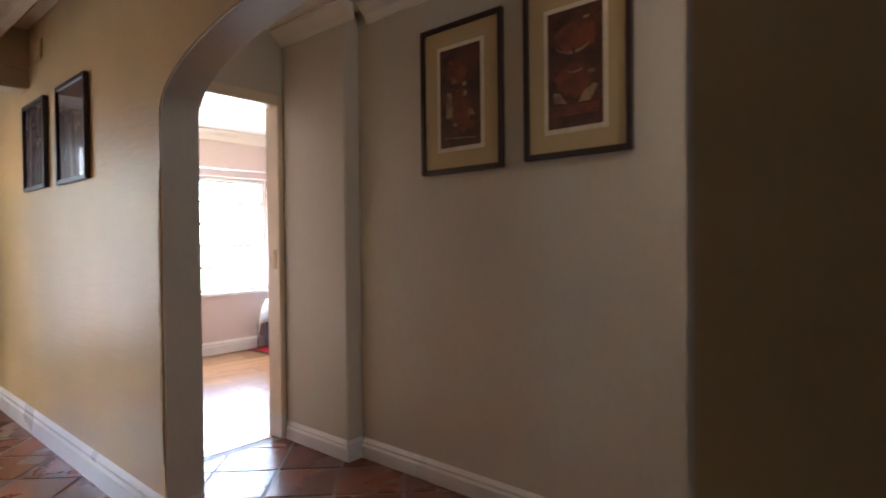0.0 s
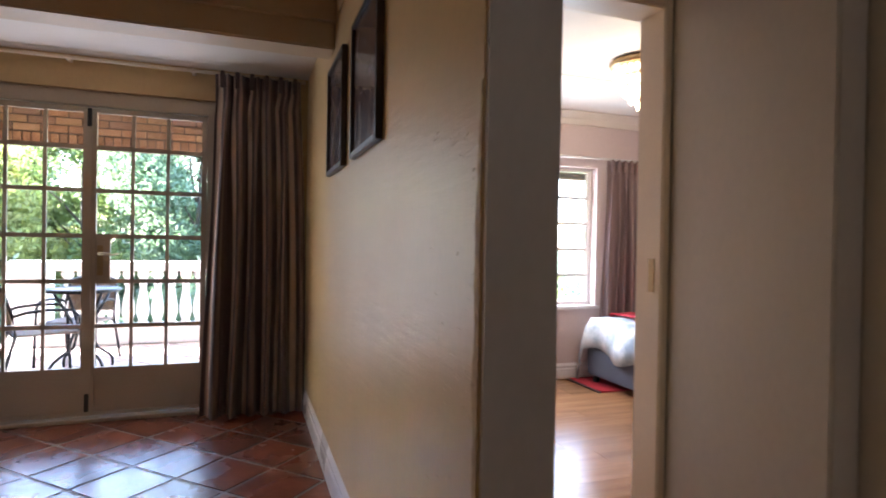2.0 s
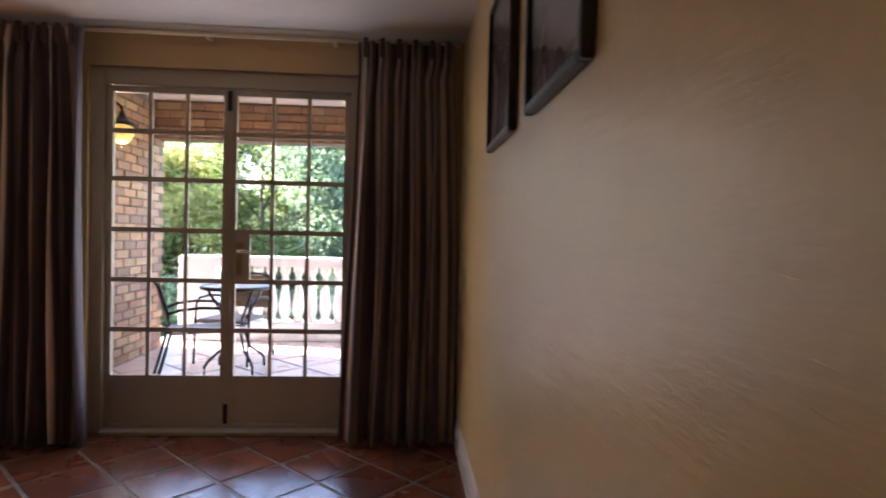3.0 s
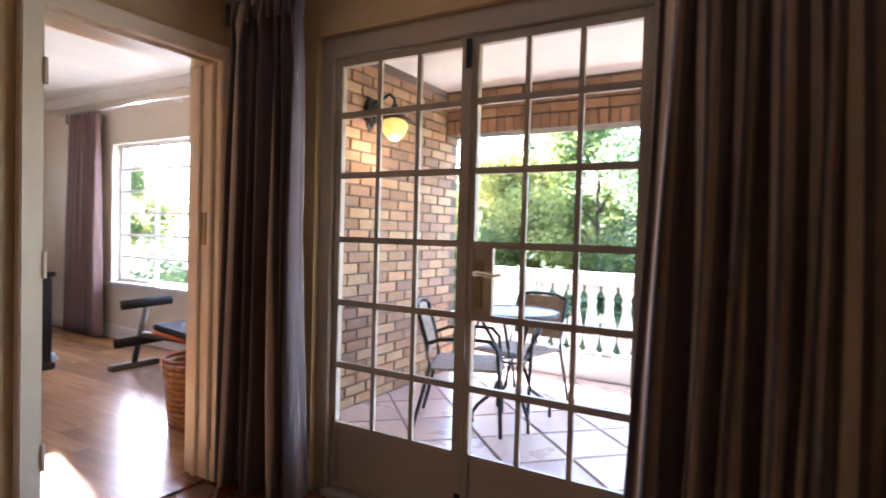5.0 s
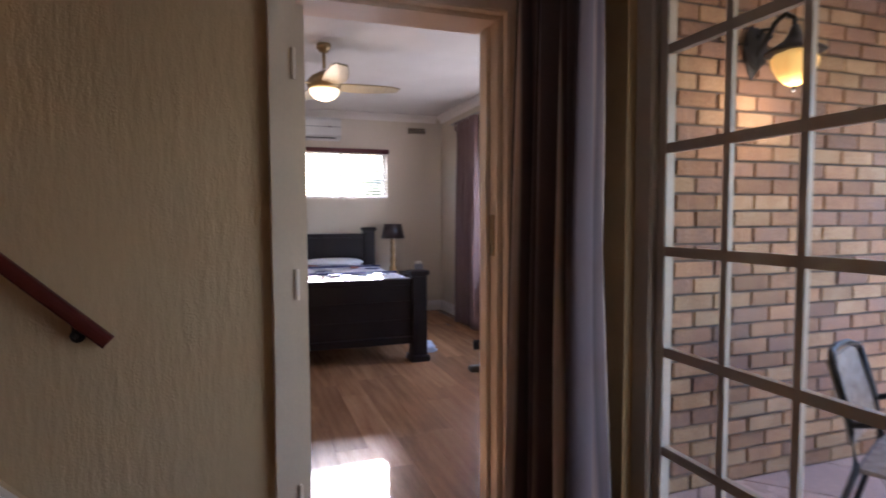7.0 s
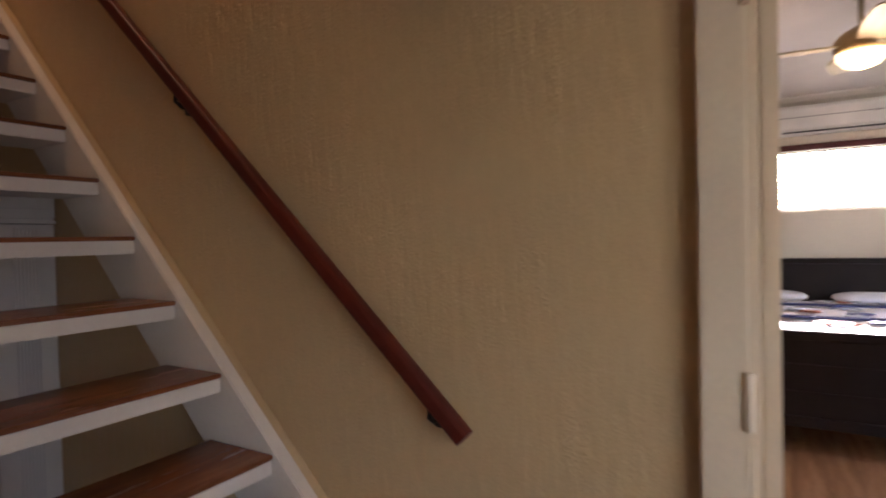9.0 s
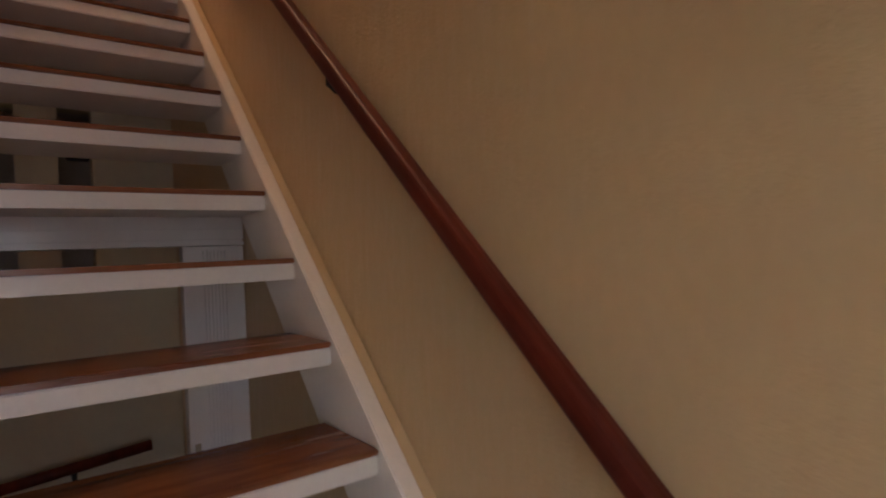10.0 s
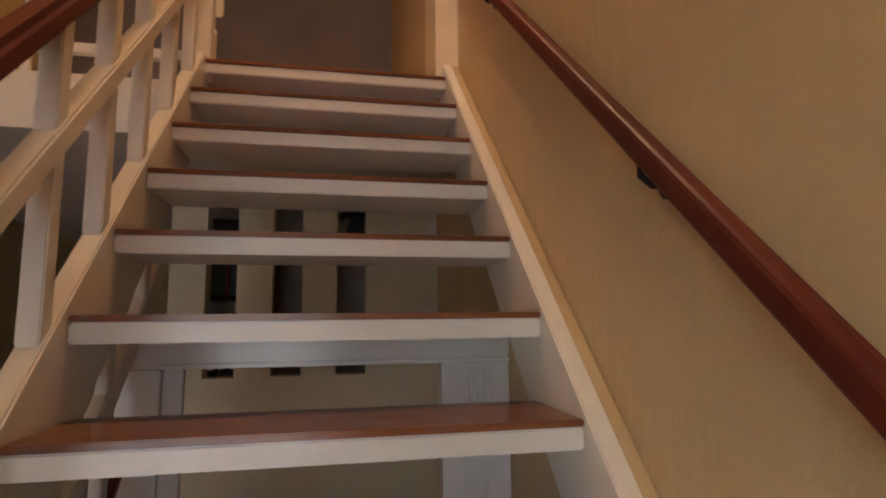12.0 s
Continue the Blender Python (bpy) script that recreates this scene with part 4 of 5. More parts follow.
MASK = [
    (M_ARTRED, blob(0.5, 0.76, 0.42, 0.14, 11)), (M_ARTRED, blob(0.5, 0.40, 0.36, 0.16, 12)), (M_ARTRED, [(0.06, 0.10), (0.93, 0.10), (0.93, 0.18), (0.06, 0.20)]), (M_ARTLIGHT, bow(0.47, 0.70, 0.30, 0.085, 0.03)),
    (M_ARTLIGHT, bow(0.50, 0.50, 0.17, 0.05, 0.02)), (M_ARTLIGHT, [(0.12, 0.22), (0.36, 0.20), (0.22, 0.30), (0.10, 0.31)]), (M_ARTLIGHT, [(0.56, 0.20), (0.78, 0.20), (0.92, 0.32), (0.84, 0.34), (0.68, 0.29)]),
    (M_ARTLIGHT, blob(0.72, 0.90, 0.06, 0.015, 13)), (M_ARTLIGHT, blob(0.80, 0.44, 0.08, 0.018, 14)), (M_ART, [(0.47, 0.53), (0.52, 0.53), (0.52, 0.66), (0.47, 0.66)]), (M_ARTRED, blob(0.2, 0.42, 0.09, 0.03, 15)),
]


def picture(at, turn, w, h, border, label, kind, group=""):
    """A framed picture hanging flat: x along the wall, y out of it towards the wall."""
    o = thing("framed_picture", at, label, "picture", group, turn)
    f = 0.024
    bm = bmesh.new()
    bx(bm, -w / 2, -w / 2 + f, -0.028, -0.002, 0, h)
    bx(bm, w / 2 - f, w / 2, -0.028, -0.002, 0, h)
    bx(bm, -w / 2 + f, w / 2 - f, -0.028, -0.002, 0, f)
    bx(bm, -w / 2 + f, w / 2 - f, -0.028, -0.002, h - f, h)
    part("frame", bm, M_FRAMEWOOD, o, bevel=0.003)
    part("mount", box(-w / 2 + f, w / 2 - f, -0.014, -0.006, f, h - f), M_MAT if border else M_ARTGREY, o)
    if border:
        bw, bh = border
        part("mount_bevel", box(-w / 2 + bw - 0.02, w / 2 - bw + 0.02, -0.0165, -0.0142, bh - 0.02, h - bh + 0.02), M_MATLINE, o)
        art = part("print", box(-w / 2 + bw, w / 2 - bw, -0.019, -0.0168, bh, h - bh), M_ART, o)
        aw, ah = w - 2 * bw, h - 2 * bh
        def blotch(points, material, depth):
            part("motif", prism(bmesh.new(), [(aw * (u - 0.5), bh + ah * v) for u, v in points], "y", depth, -0.0188), material, art)
        shapes = FIGURES if kind == 5 else MASK
        for i, (mat, points) in enumerate(shapes):
            blotch(points, mat, -0.0192 - 0.0001 * i)
    else:
        part("print", box(-w / 2 + 0.06, w / 2 - 0.06, -0.016, -0.0142, 0.07, h - 0.07), M_ARTGREY, o)
    if not border:
        g = part("glass", box(-w / 2 + f, w / 2 - f, -0.0215, -0.0205, f, h - f), M_CLEAR, o)
    return o


picture((LE, 1.979, 1.537), -90, 0.492, 0.712, (0.125, 0.122), "dark-framed print of rust-brown figures on a cream mount", 5, "prints in the lobby")
picture((LE, 1.383, 1.549), -90, 0.478, 0.712, (0.118, 0.118), "dark-framed print of a rust-brown mask on a cream mount", 11, "prints in the lobby")
picture((E, 4.453, 1.553), -90, 0.47, 0.54, None, "small dark-framed picture behind glass on the ochre wall", 2, "pictures on the ochre wall")
picture((E, 3.748, 1.547), -90, 0.486, 0.54, None, "larger dark-framed picture behind glass on the ochre wall", 7, "pictures on the ochre wall")
vent = thing("wall_vent", (E, 4.38, 2.33), "small ochre-painted air vent in the ochre wall", "vent")
part("frame", box(-0.012, -0.002, -0.07, 0.07, 0, 0.12), M_OCHRE, vent, bevel=0.003)
for k in range(4):
    part("slat", box(-0.016, -0.0125, -0.055, 0.055, 0.018 + 0.024 * k, 0.03 + 0.024 * k), M_OCHRE, vent)

# ---- patio and garden ----
setting("wall_patio_brick", box(W - WT - 0.2, BRICK_X - 0.012, 6.076, BRICK_END - 0.01, -0.3, 2.55), M_MORTAR, "mortar-backed brown face-brick wall of the patio", "brick wall")
setting("wall_patio_house", box(0.81, 1.39, 6.076, 6.10, PATIO, 2.40), M_MORTAR, "mortar face of the house wall on the patio", "wall")
setting("ceiling_patio", box(-1.37, 6.0, 6.08, 8.5, 2.49, 2.62), M_CEIL, "white painted patio ceiling", "ceiling")
LINT_Y0, LINT_Y1 = 8.14, 8.37
setting("beam_patio", box(BRICK_X, 6.0, LINT_Y0 + 0.012, LINT_Y1, 2.12, 2.489), M_MORTAR, "mortar core of the brick patio lintel", "brick beam")
setting("wall_patio_pier", box(5.5, 6.0, 7.9, 8.4, PATIO, 2.49), M_BRICK, "brown brick pier at the patio corner", "pier")
setting("roof", box(-8, 8, -3, 7.6, 5.2, 5.3), M_BRICKGREY, "plain dark roof over the house", "roof")

lamp = thing("wall_lantern", (BRICK_X, 7.08, 2.09), "black wall lantern with leafy bracket and lit amber glass", "wall lamp")
bm = lathe(bmesh.new(), [(0.001, -0.13), (0.03, -0.09), (0.055, -0.03), (0.06, 0.03), (0.045, 0.08), (0.02, 0.11), (0.001, 0.13)], 12)
bmesh.ops.transform(bm, matrix=Matrix.Diagonal((0.45, 1, 1, 1)), verts=bm.verts[:])
part("back_plate", bm, M_BLACK, lamp, smooth=True)
for side in (-1, 1):
    leaf = prism(bmesh.new(), [(0.0, -0.09), (side * 0.05, -0.05), (side * 0.085, 0.02), (side * 0.05, 0.01), (side * 0.07, 0.08), (0.0, 0.11)], "x", 0.024, 0.034)
    part("leaf_ornament", leaf, M_BLACK, lamp, bevel=0.003)
part("arm", sweep(bmesh.new(), [(0.02, 0, -0.03), (0.07, 0, 0.03), (0.12, 0, 0.10), (0.175, 0, 0.125), (0.215, 0, 0.09), (0.22, 0, 0.02)], 0.011, 10), M_BLACK, lamp, smooth=True)
part("scroll", sweep(bmesh.new(), [(0.02, 0, 0.05), (0.06, 0, 0.09), (0.10, 0, 0.08), (0.105, 0, 0.045), (0.08, 0, 0.035)], 0.008, 8), M_BLACK, lamp, smooth=True)
part("cap", lathe(bmesh.new(), [(0.016, 0.06), (0.028, 0.02), (0.045, -0.005), (0.085, -0.03), (0.118, -0.055), (0.112, -0.06), (0.03, -0.04)], 24, (0.22, 0, 0)), M_BLACK, lamp, smooth=True)
M_AMBER = glow("lit_amber_glass", (1.0, 0.58, 0.14), 0.05)
bm = bmesh.new()
rings = [[bm.verts.new((0.22 + r * (1 + wave * math.cos(6 * a)) * math.cos(a), r * (1 + wave * math.cos(6 * a)) * math.sin(a), z)) for a in (2 * math.pi * k / 36 for k in range(36))] for r, z, wave in ((0.03, -0.045, 0), (0.075, -0.062, 0.04), (0.092, -0.085, 0.07), (0.086, -0.12, 0.06), (0.068, -0.155, 0.05), (0.04, -0.185, 0.03), (0.012, -0.20, 0))]
for lo, hi in zip(rings, rings[1:]):
    for k in range(36):
        bm.faces.new((lo[k], lo[(k + 1) % 36], hi[(k + 1) % 36], hi[k]))
bm.faces.new(rings[0]), bm.faces.new(rings[-1][::-1])
part("shade", bm, M_AMBER, lamp, "glowing amber fluted glass tulip", smooth=True)
part("finial", lathe(bmesh.new(), [(0.004, -0.225), (0.011, -0.212), (0.008, -0.2)], 10, (0.22, 0, 0)), M_BLACK, lamp, smooth=True)
bulb_lamp(BRICK_X + 0.22, 7.08, 1.84, 0.4, 0.05)
for z, w in ((2.165, 0.115), (0.925, 0.115)):
    o = thing("wall_box", (BRICK_X, 6.54, z), "small white plastic box on the brick wall", "junction box", "white boxes on the brick wall")
    part("body", box(0.001, 0.03, -w / 2, w / 2, 0, w), M_PLASTIC, o, bevel=0.004)
    part("cover", box(0.0305, 0.035, -w / 2 + 0.01, w / 2 - 0.01, 0.01, w - 0.01), M_PLASTIC, o, bevel=0.002)

BAL_Y = 8.82
bal = thing("balustrade", (0, BAL_Y, PATIO), "white masonry balustrade with turned bottle balusters", "balustrade")
part("plinth", box(-1.36, 2.5, -0.11, 0.11, 0.0, 0.20), M_BALUST, bal, bevel=0.008)
part("coping", box(-1.36, 2.5, -0.12, 0.12, 0.81, 0.915), M_BALUST, bal, bevel=0.015)
part("pier", box(-1.36, -0.985, -0.105, 0.105, 0.201, 0.809), M_BALUST, bal, bevel=0.006)
turned = mesh_of("baluster", lathe(bmesh.new(), [(0.060, 0.201), (0.060, 0.225), (0.036, 0.245), (0.048, 0.27), (0.064, 0.33), (0.067, 0.38), (0.056, 0.47), (0.038, 0.56), (0.031, 0.63), (0.042, 0.66), (0.030, 0.69), (0.046, 0.735), (0.060, 0.755), (0.060, 0.809)], 16), M_BALUST, smooth=True)
for k in range(23):
    ob = new("baluster", turned)
    ob.parent = bal
    ob.location = (-0.836 + 0.1465 * k, 0, 0)


def rod(bm, a, b, r=0.011):
    return sweep(bm, [a, b], r, 8)


M_CANE = surf("woven_cane", (0.33, 0.26, 0.20), (0.22, 0.16, 0.12), scale=30, fine=120, rough=0.7, bump=0.5, fine_mix=0.4)
table = thing("patio_table", (-0.34, 7.34, PATIO), "round glass patio table with painted sky sheen on dark metal legs", "table")
ring = bmesh.new()
sweep(ring, [(0.275 * math.cos(2 * math.pi * k / 40), 0.275 * math.sin(2 * math.pi * k / 40), 0.715) for k in range(41)], 0.016, 8)
part("rim", ring, M_BLACK, table, smooth=True)
# opaque pale colour stands in for the sky mirrored in the glass top
part("tabletop", lathe(bmesh.new(), [(0.262, 0.716), (0.262, 0.724)], 40), surf("table_glass_sky_sheen", (0.62, 0.70, 0.68), (0.56, 0.64, 0.63), rough=0.12, bump=0.0, fine_mix=0.03, vary=0.02), table, "glass tabletop coloured pale for the sky's reflection")
for k in range(4):
    a = math.pi / 4 + k * math.pi / 2
    c, s = math.cos(a), math.sin(a)
    part("leg", sweep(bmesh.new(), [(0.25 * c, 0.25 * s, 0.705), (0.10 * c, 0.10 * s, 0.46), (0.07 * c, 0.07 * s, 0.36), (0.13 * c, 0.13 * s, 0.20), (0.24 * c, 0.24 * s, 0.12), (0.27 * c, 0.27 * s, 0.08), (0.27 * c, 0.27 * s, 0.012)], 0.012, 8), M_BLACK, table, smooth=True)
part("brace_ring", sweep(bmesh.new(), [(0.085 * math.cos(2 * math.pi * k / 16), 0.085 * math.sin(2 * math.pi * k / 16), 0.40) for k in range(17)], 0.008, 6), M_BLACK, table, smooth=True)


def patio_chair(at, turn, label):
    o = thing("patio_chair", at, label, "chair", "chairs round the patio table", turn)
    for s in (-1, 1):
        part("side_frame", sweep(bmesh.new(), [(0.25 * s, 0.24, 0.012), (0.25 * s, 0.22, 0.40), (0.25 * s, 0.21, 0.53), (0.25 * s, 0.16, 0.585), (0.25 * s, 0.0, 0.595), (0.24 * s, -0.14, 0.58), (0.22 * s, -0.22, 0.55)], 0.012, 8), M_BLACK, o, smooth=True)
        part("rear_leg", sweep(bmesh.new(), [(0.24 * s, -0.30, 0.012), (0.22 * s, -0.20, 0.40), (0.22 * s, -0.22, 0.55), (0.21 * s, -0.28, 0.755)], 0.012, 8), M_BLACK, o, smooth=True)
    bm = bmesh.new()
    sweep(bm, [(-0.21, -0.28, 0.755), (-0.12, -0.305, 0.78), (0, -0.312, 0.785), (0.12, -0.305, 0.78), (0.21, -0.28, 0.755)], 0.013, 8)
    part("top_rail", bm, M_BLACK, o, smooth=True)
    bm = bmesh.new()
    prism(bm, [(-0.195, 0.405), (0.22, 0.41), (0.245, 0.39), (0.245, 0.38), (0.21, 0.395), (-0.195, 0.39)], "x", -0.225, 0.225)
    part("seat", bm, M_CANE, o, "woven cane seat", 0.004)
    bm = bmesh.new()
    prism(bm, [(-0.215, 0.47), (-0.235, 0.58), (-0.295, 0.765), (-0.308, 0.765), (-0.25, 0.58), (-0.228, 0.47)], "x", -0.205, 0.205)
    part("backrest", bm, M_CANE, o, "woven cane backrest", 0.004)
    part("stretcher", rod(bmesh.new(), (-0.22, -0.20, 0.385), (0.22, -0.20, 0.385)), M_BLACK, o)
    part("stretcher", rod(bmesh.new(), (-0.245, 0.22, 0.385), (0.245, 0.22, 0.385)), M_BLACK, o)
    return o


patio_chair((-0.57, 7.10, PATIO), -66, "dark metal patio chair with woven cane seat, turned sideways")
patio_chair((-0.47, 7.74, PATIO), 168, "dark metal patio chair with woven cane back behind the table")

# garden
setting("ground", prism(bmesh.new(), [(700 * math.cos(2 * math.pi * k / 64), 700 * math.sin(2 * math.pi * k / 64)) for k in range(64)], "z", -2.2, -2.0), M_GRASS, "green lawn reaching into the distance", "lawn")


def leaf_mesh(name, blobs, count, size, material, seed):
    """Many small bent leaves scattered through uneven clumps."""
    r = np.random.default_rng(seed)
    bl = np.array(blobs, dtype=float)
    weights = bl[:, 3] ** 2
    pick = bl[r.choice(len(bl), count, p=weights / weights.sum())]

    def unit(v):
        return v / np.linalg.norm(v, axis=1, keepdims=True)
    rad = pick[:, 3:4] * r.uniform(size=(count, 1)) ** 0.4 * r.uniform(0.75, 1.1, (count, 1))
    c = pick[:, :3] + unit(r.normal(size=(count, 3))) * rad * np.array((1, 1, 0.8))
    a = unit(r.normal(size=(count, 3)))
    b = unit(np.cross(a, r.normal(size=(count, 3))))
    up = np.cross(a, b)
    s = size * r.uniform(0.6, 1.4, (count, 1))
    vs = np.stack((c - a * s, c + b * s * 0.45 + up * s * 0.12, c + a * s, c - b * s * 0.45 + up * s * 0.12), axis=1).reshape(-1, 3).tolist()
    fs = np.arange(4 * count).reshape(-1, 4).tolist()
    me = bpy.data.meshes.new(name)
    me.from_pydata(vs, [], fs)
    me.materials.append(material)
    return me


def tree(at, height, spread, seed, material, label, count=42000, size=0.075, low=0.04):
    r = random.Random(seed)
    o = thing("tree", at, label, "tree", "garden trees")
    trunk = bmesh.new()
    lean = (r.uniform(-0.4, 0.4), r.uniform(-0.4, 0.4))
    sweep(trunk, [(0, 0, 0), (lean[0] * 0.3, lean[1] * 0.3, height * 0.25), (lean[0] * 0.7, lean[1] * 0.7, height * 0.5), (lean[0], lean[1], height * 0.85)], [0.022 * height, 0.016 * height, 0.009 * height, 0.003 * height], 9)
    part("trunk", trunk, M_BARK, o, smooth=True)
    blobs = []
    for k in range(34):
        a, z = r.uniform(0, 2 * math.pi), height * (low + (0.96 - low) * (k + r.uniform(0.1, 0.9)) / 34)
        reach = spread * (1.0 - 0.85 * max(0.0, z / height - 0.35) ** 1.5 / 0.52) * r.uniform(0.3, 1.0)
        p = (lean[0] * z / height + reach * math.cos(a), lean[1] * z / height + reach * math.sin(a), z)
        if k % 3 == 0:
            limb = bmesh.new()
            zb = max(0.12 * height, z - 0.22 * height)
            sweep(limb, [(lean[0] * zb / height, lean[1] * zb / height, zb), ((p[0]) * 0.5, p[1] * 0.5, (zb + z) / 2 + 0.1), p], [0.006 * height, 0.004 * height, 0.0015 * height], 6)
            part("limb", limb, M_BARK, o, smooth=True)
        blobs.append((*p, spread * r.uniform(0.17, 0.38)))
    c = new("crown", leaf_mesh("crown", blobs, count, size, material, seed))
    c.parent = o
    return o


for i, (x, y, h, s, m) in enumerate(((-9.5, 17, 5.0, 3.0, M_LEAF), (-6.2, 20, 5.6, 3.4, M_LEAFLIGHT), (-3.4, 21, 7.2, 3.4, M_LEAF), (-0.6, 19.5, 7.6, 3.2, M_LEAFDARK), (2.6, 20, 8.2, 3.6, M_LEAFDARK), (-12.5, 23, 6.4, 3.6, M_LEAFDARK), (-16, 20, 8.0, 3.8, M_LEAF), (-7.5, 26, 7.4, 4.0, M_LEAFDARK), (-20, 14, 7.5, 3.5, M_LEAF), (-15, 9.5, 5.0, 2.6, M_LEAF), (-2.2, 27, 9.4, 4.2, M_LEAFDARK), (5.5, 24, 9.5, 4.2, M_LEAF))):
    tree((x, y, -2.0), h, s, 100 + i, m, ("broad green garden tree on the lawn", "yellow-green garden tree on the lawn", "dark green garden tree on the lawn")[(M_LEAF, M_LEAFLIGHT, M_LEAFDARK).index(m)])
hedge = new("hedge", leaf_mesh("hedge", [(x * 1.1 - 22, 15.5 + math.sin(x * 1.7), -0.7 + 0.5 * math.sin(x * 2.3), 1.3) for x in range(42)], 16000, 0.10, M_LEAFDARK, 77))
tagged(hedge, "dense dark green hedge across the garden", "hedge", kind="stuff")
for i, (x, y) in enumerate(((3.2, 9.4), (4.3, 10.2), (5.6, 9.8))):
    o = thing("shrub", (x, y, -2.0), "bright yellow-green shrub outside the guest window", "shrub", "shrubs under the window")
    part("stem", sweep(bmesh.new(), [(0, 0, 0), (0.05, 0, 1.2), (0.0, 0.05, 2.2)], [0.03, 0.02, 0.008], 6), M_BARK, o)
    c = new("crown", leaf_mesh("crown", [(0.2 * math.sin(k * 2.1), 0.2 * math.cos(k * 1.7), 1.3 + 0.26 * k, 0.4) for k in range(6)], 700, 0.07, M_LEAFLIGHT, 40 + i))
    c.parent = o

# ---- main bedroom ----
M_QUILT = surf("white_quilt", (0.72, 0.70, 0.70), (0.62, 0.62, 0.66), scale=6, fine=40, rough=0.85, bump=0.25, fine_mix=0.08)
M_NAVY = surf("navy_cloth", (0.02, 0.03, 0.12), rough=0.85, bump=0.1)
M_RUST = surf("rust_cloth", (0.30, 0.09, 0.04), rough=0.85, bump=0.1)
M_GREYCLOTH = surf("grey_print_cloth", (0.30, 0.32, 0.37), rough=0.85, bump=0.1)
bed = thing("bed", (-5.45, 5.38, 0), "black wooden panel bed made up with a white and navy quilt", "bed")
for y in (-0.94, 0.94):
    bm = bx(bmesh.new(), 1.06, 1.20, y - 0.07, y + 0.07, 0.0, 0.80)
    bx(bm, 1.04, 1.22, y - 0.09, y + 0.09, 0.0, 0.06)
    bx(bm, 1.04, 1.22, y - 0.09, y + 0.09, 0.802, 0.845)
    part("foot_post", bm, M_BLACKWOOD, bed, bevel=0.008)
    bm = bx(bmesh.new(), -1.18, -1.05, y - 0.07, y + 0.07, 0.0, 1.16)
    bx(bm, -1.20, -1.03, y - 0.09, y + 0.09, 1.162, 1.21)
    part("head_post", bm, M_BLACKWOOD, bed, bevel=0.008)
foot = part("footboard", box(1.10, 1.16, -0.87, 0.87, 0.24, 0.72), M_BLACKWOOD, bed, bevel=0.004)
part("top_rail", box(1.08, 1.18, -0.87, 0.87, 0.722, 0.775), M_BLACKWOOD, foot, bevel=0.006)
part("bottom_rail", box(1.09, 1.17, -0.87, 0.87, 0.17, 0.238), M_BLACKWOOD, foot, bevel=0.004)
for z in (0.38, 0.55):
    part("moulding", box(1.161, 1.168, -0.87, 0.87, z, z + 0.018), M_BLACKWOOD, foot)
headb = part("headboard", box(-1.15, -1.09, -0.87, 0.87, 0.30, 1.08), M_BLACKWOOD, bed, bevel=0.004)
part("top_rail", box(-1.17, -1.07, -0.87, 0.87, 1.082, 1.13), M_BLACKWOOD, headb, bevel=0.006)
for y in (-0.93, 0.93):
    part("side_rail", box(-1.05, 1.06, y - 0.02, y + 0.02, 0.20, 0.42), M_BLACKWOOD, bed, bevel=0.004)
part("mattress", box(-1.06, 1.06, -0.90, 0.90, 0.40, 0.72), M_QUILT, bed, "white mattress", 0.05)
quilt = thing("quilt", (-5.45, 5.38, 0.72), "white quilt with navy stripes and printed motifs on the black bed", "quilt")
bm = bmesh.new()
gx, gy = 34, 30
vv = [[bm.verts.new((-0.75 + 1.8 * i / gx, -0.95 + 1.9 * j / gy, 0.035 + 0.018 * noise.noise(Vector((i * 0.22, j * 0.22, 0))) + 0.008 * noise.noise(Vector((i * 0.7, j * 0.7, 3))) - 0.22 * max(0.0, abs(2 * j / gy - 1) - 0.95) * 20 * 0.5)) for j in range(gy + 1)] for i in range(gx + 1)]
for i in range(gx):
    for j in range(gy):
        bm.faces.new((vv[i][j], vv[i + 1][j], vv[i + 1][j + 1], vv[i][j + 1]))
q = part("cover", bm, M_QUILT, quilt, smooth=True)
q.modifiers.new("thick", "SOLIDIFY").thickness = 0.02
for x, w in ((-0.35, 0.075), (0.45, 0.075)):
    part("stripe", box(x, x + w, -0.9, 0.9, 0.048, 0.062), M_NAVY, quilt, "navy stripe")
rq = random.Random(3)
for k in range(26):
    x, y = rq.uniform(-0.7, 0.95), rq.uniform(-0.85, 0.85)
    a = rq.uniform(0, 3)
    pts = [(x + rq.uniform(0.03, 0.11) * math.cos(2 * math.pi * i / 7 + a), y + rq.uniform(0.03, 0.11) * math.sin(2 * math.pi * i / 7 + a)) for i in range(7)]
    part("printed_motif", prism(bmesh.new(), pts, "z", 0.05, 0.0585 + 0.0002 * k), (M_GREYCLOTH, M_RUST, M_NAVY, M_GREYCLOTH)[k % 4], quilt)
for y in (-0.45, 0.45):
    p = thing("pillow", (-6.33, 5.38 + y, 0.735), "white printed pillow against the black headboard", "pillow", "pillows on the black bed")
    bm = bmesh.new()
    bmesh.ops.create_uvsphere(bm, u_segments=20, v_segments=12, radius=1)
    for v in bm.verts:
        v.co = Vector((0.22 * math.copysign(abs(v.co.x) ** 0.6, v.co.x), 0.36 * math.copysign(abs(v.co.y) ** 0.6, v.co.y), 0.05 + 0.05 * v.co.z))
    part("cover", bm, M_QUILT, p, smooth=True)
    part("piping", sweep(bmesh.new(), [(0.21 * math.copysign(abs(math.cos(t)) ** 0.6, math.cos(t)), 0.35 * math.copysign(abs(math.sin(t)) ** 0.6, math.sin(t)), 0.05) for t in (2 * math.pi * k / 32 for k in range(33))], 0.006, 6), M_GREYCLOTH, p)
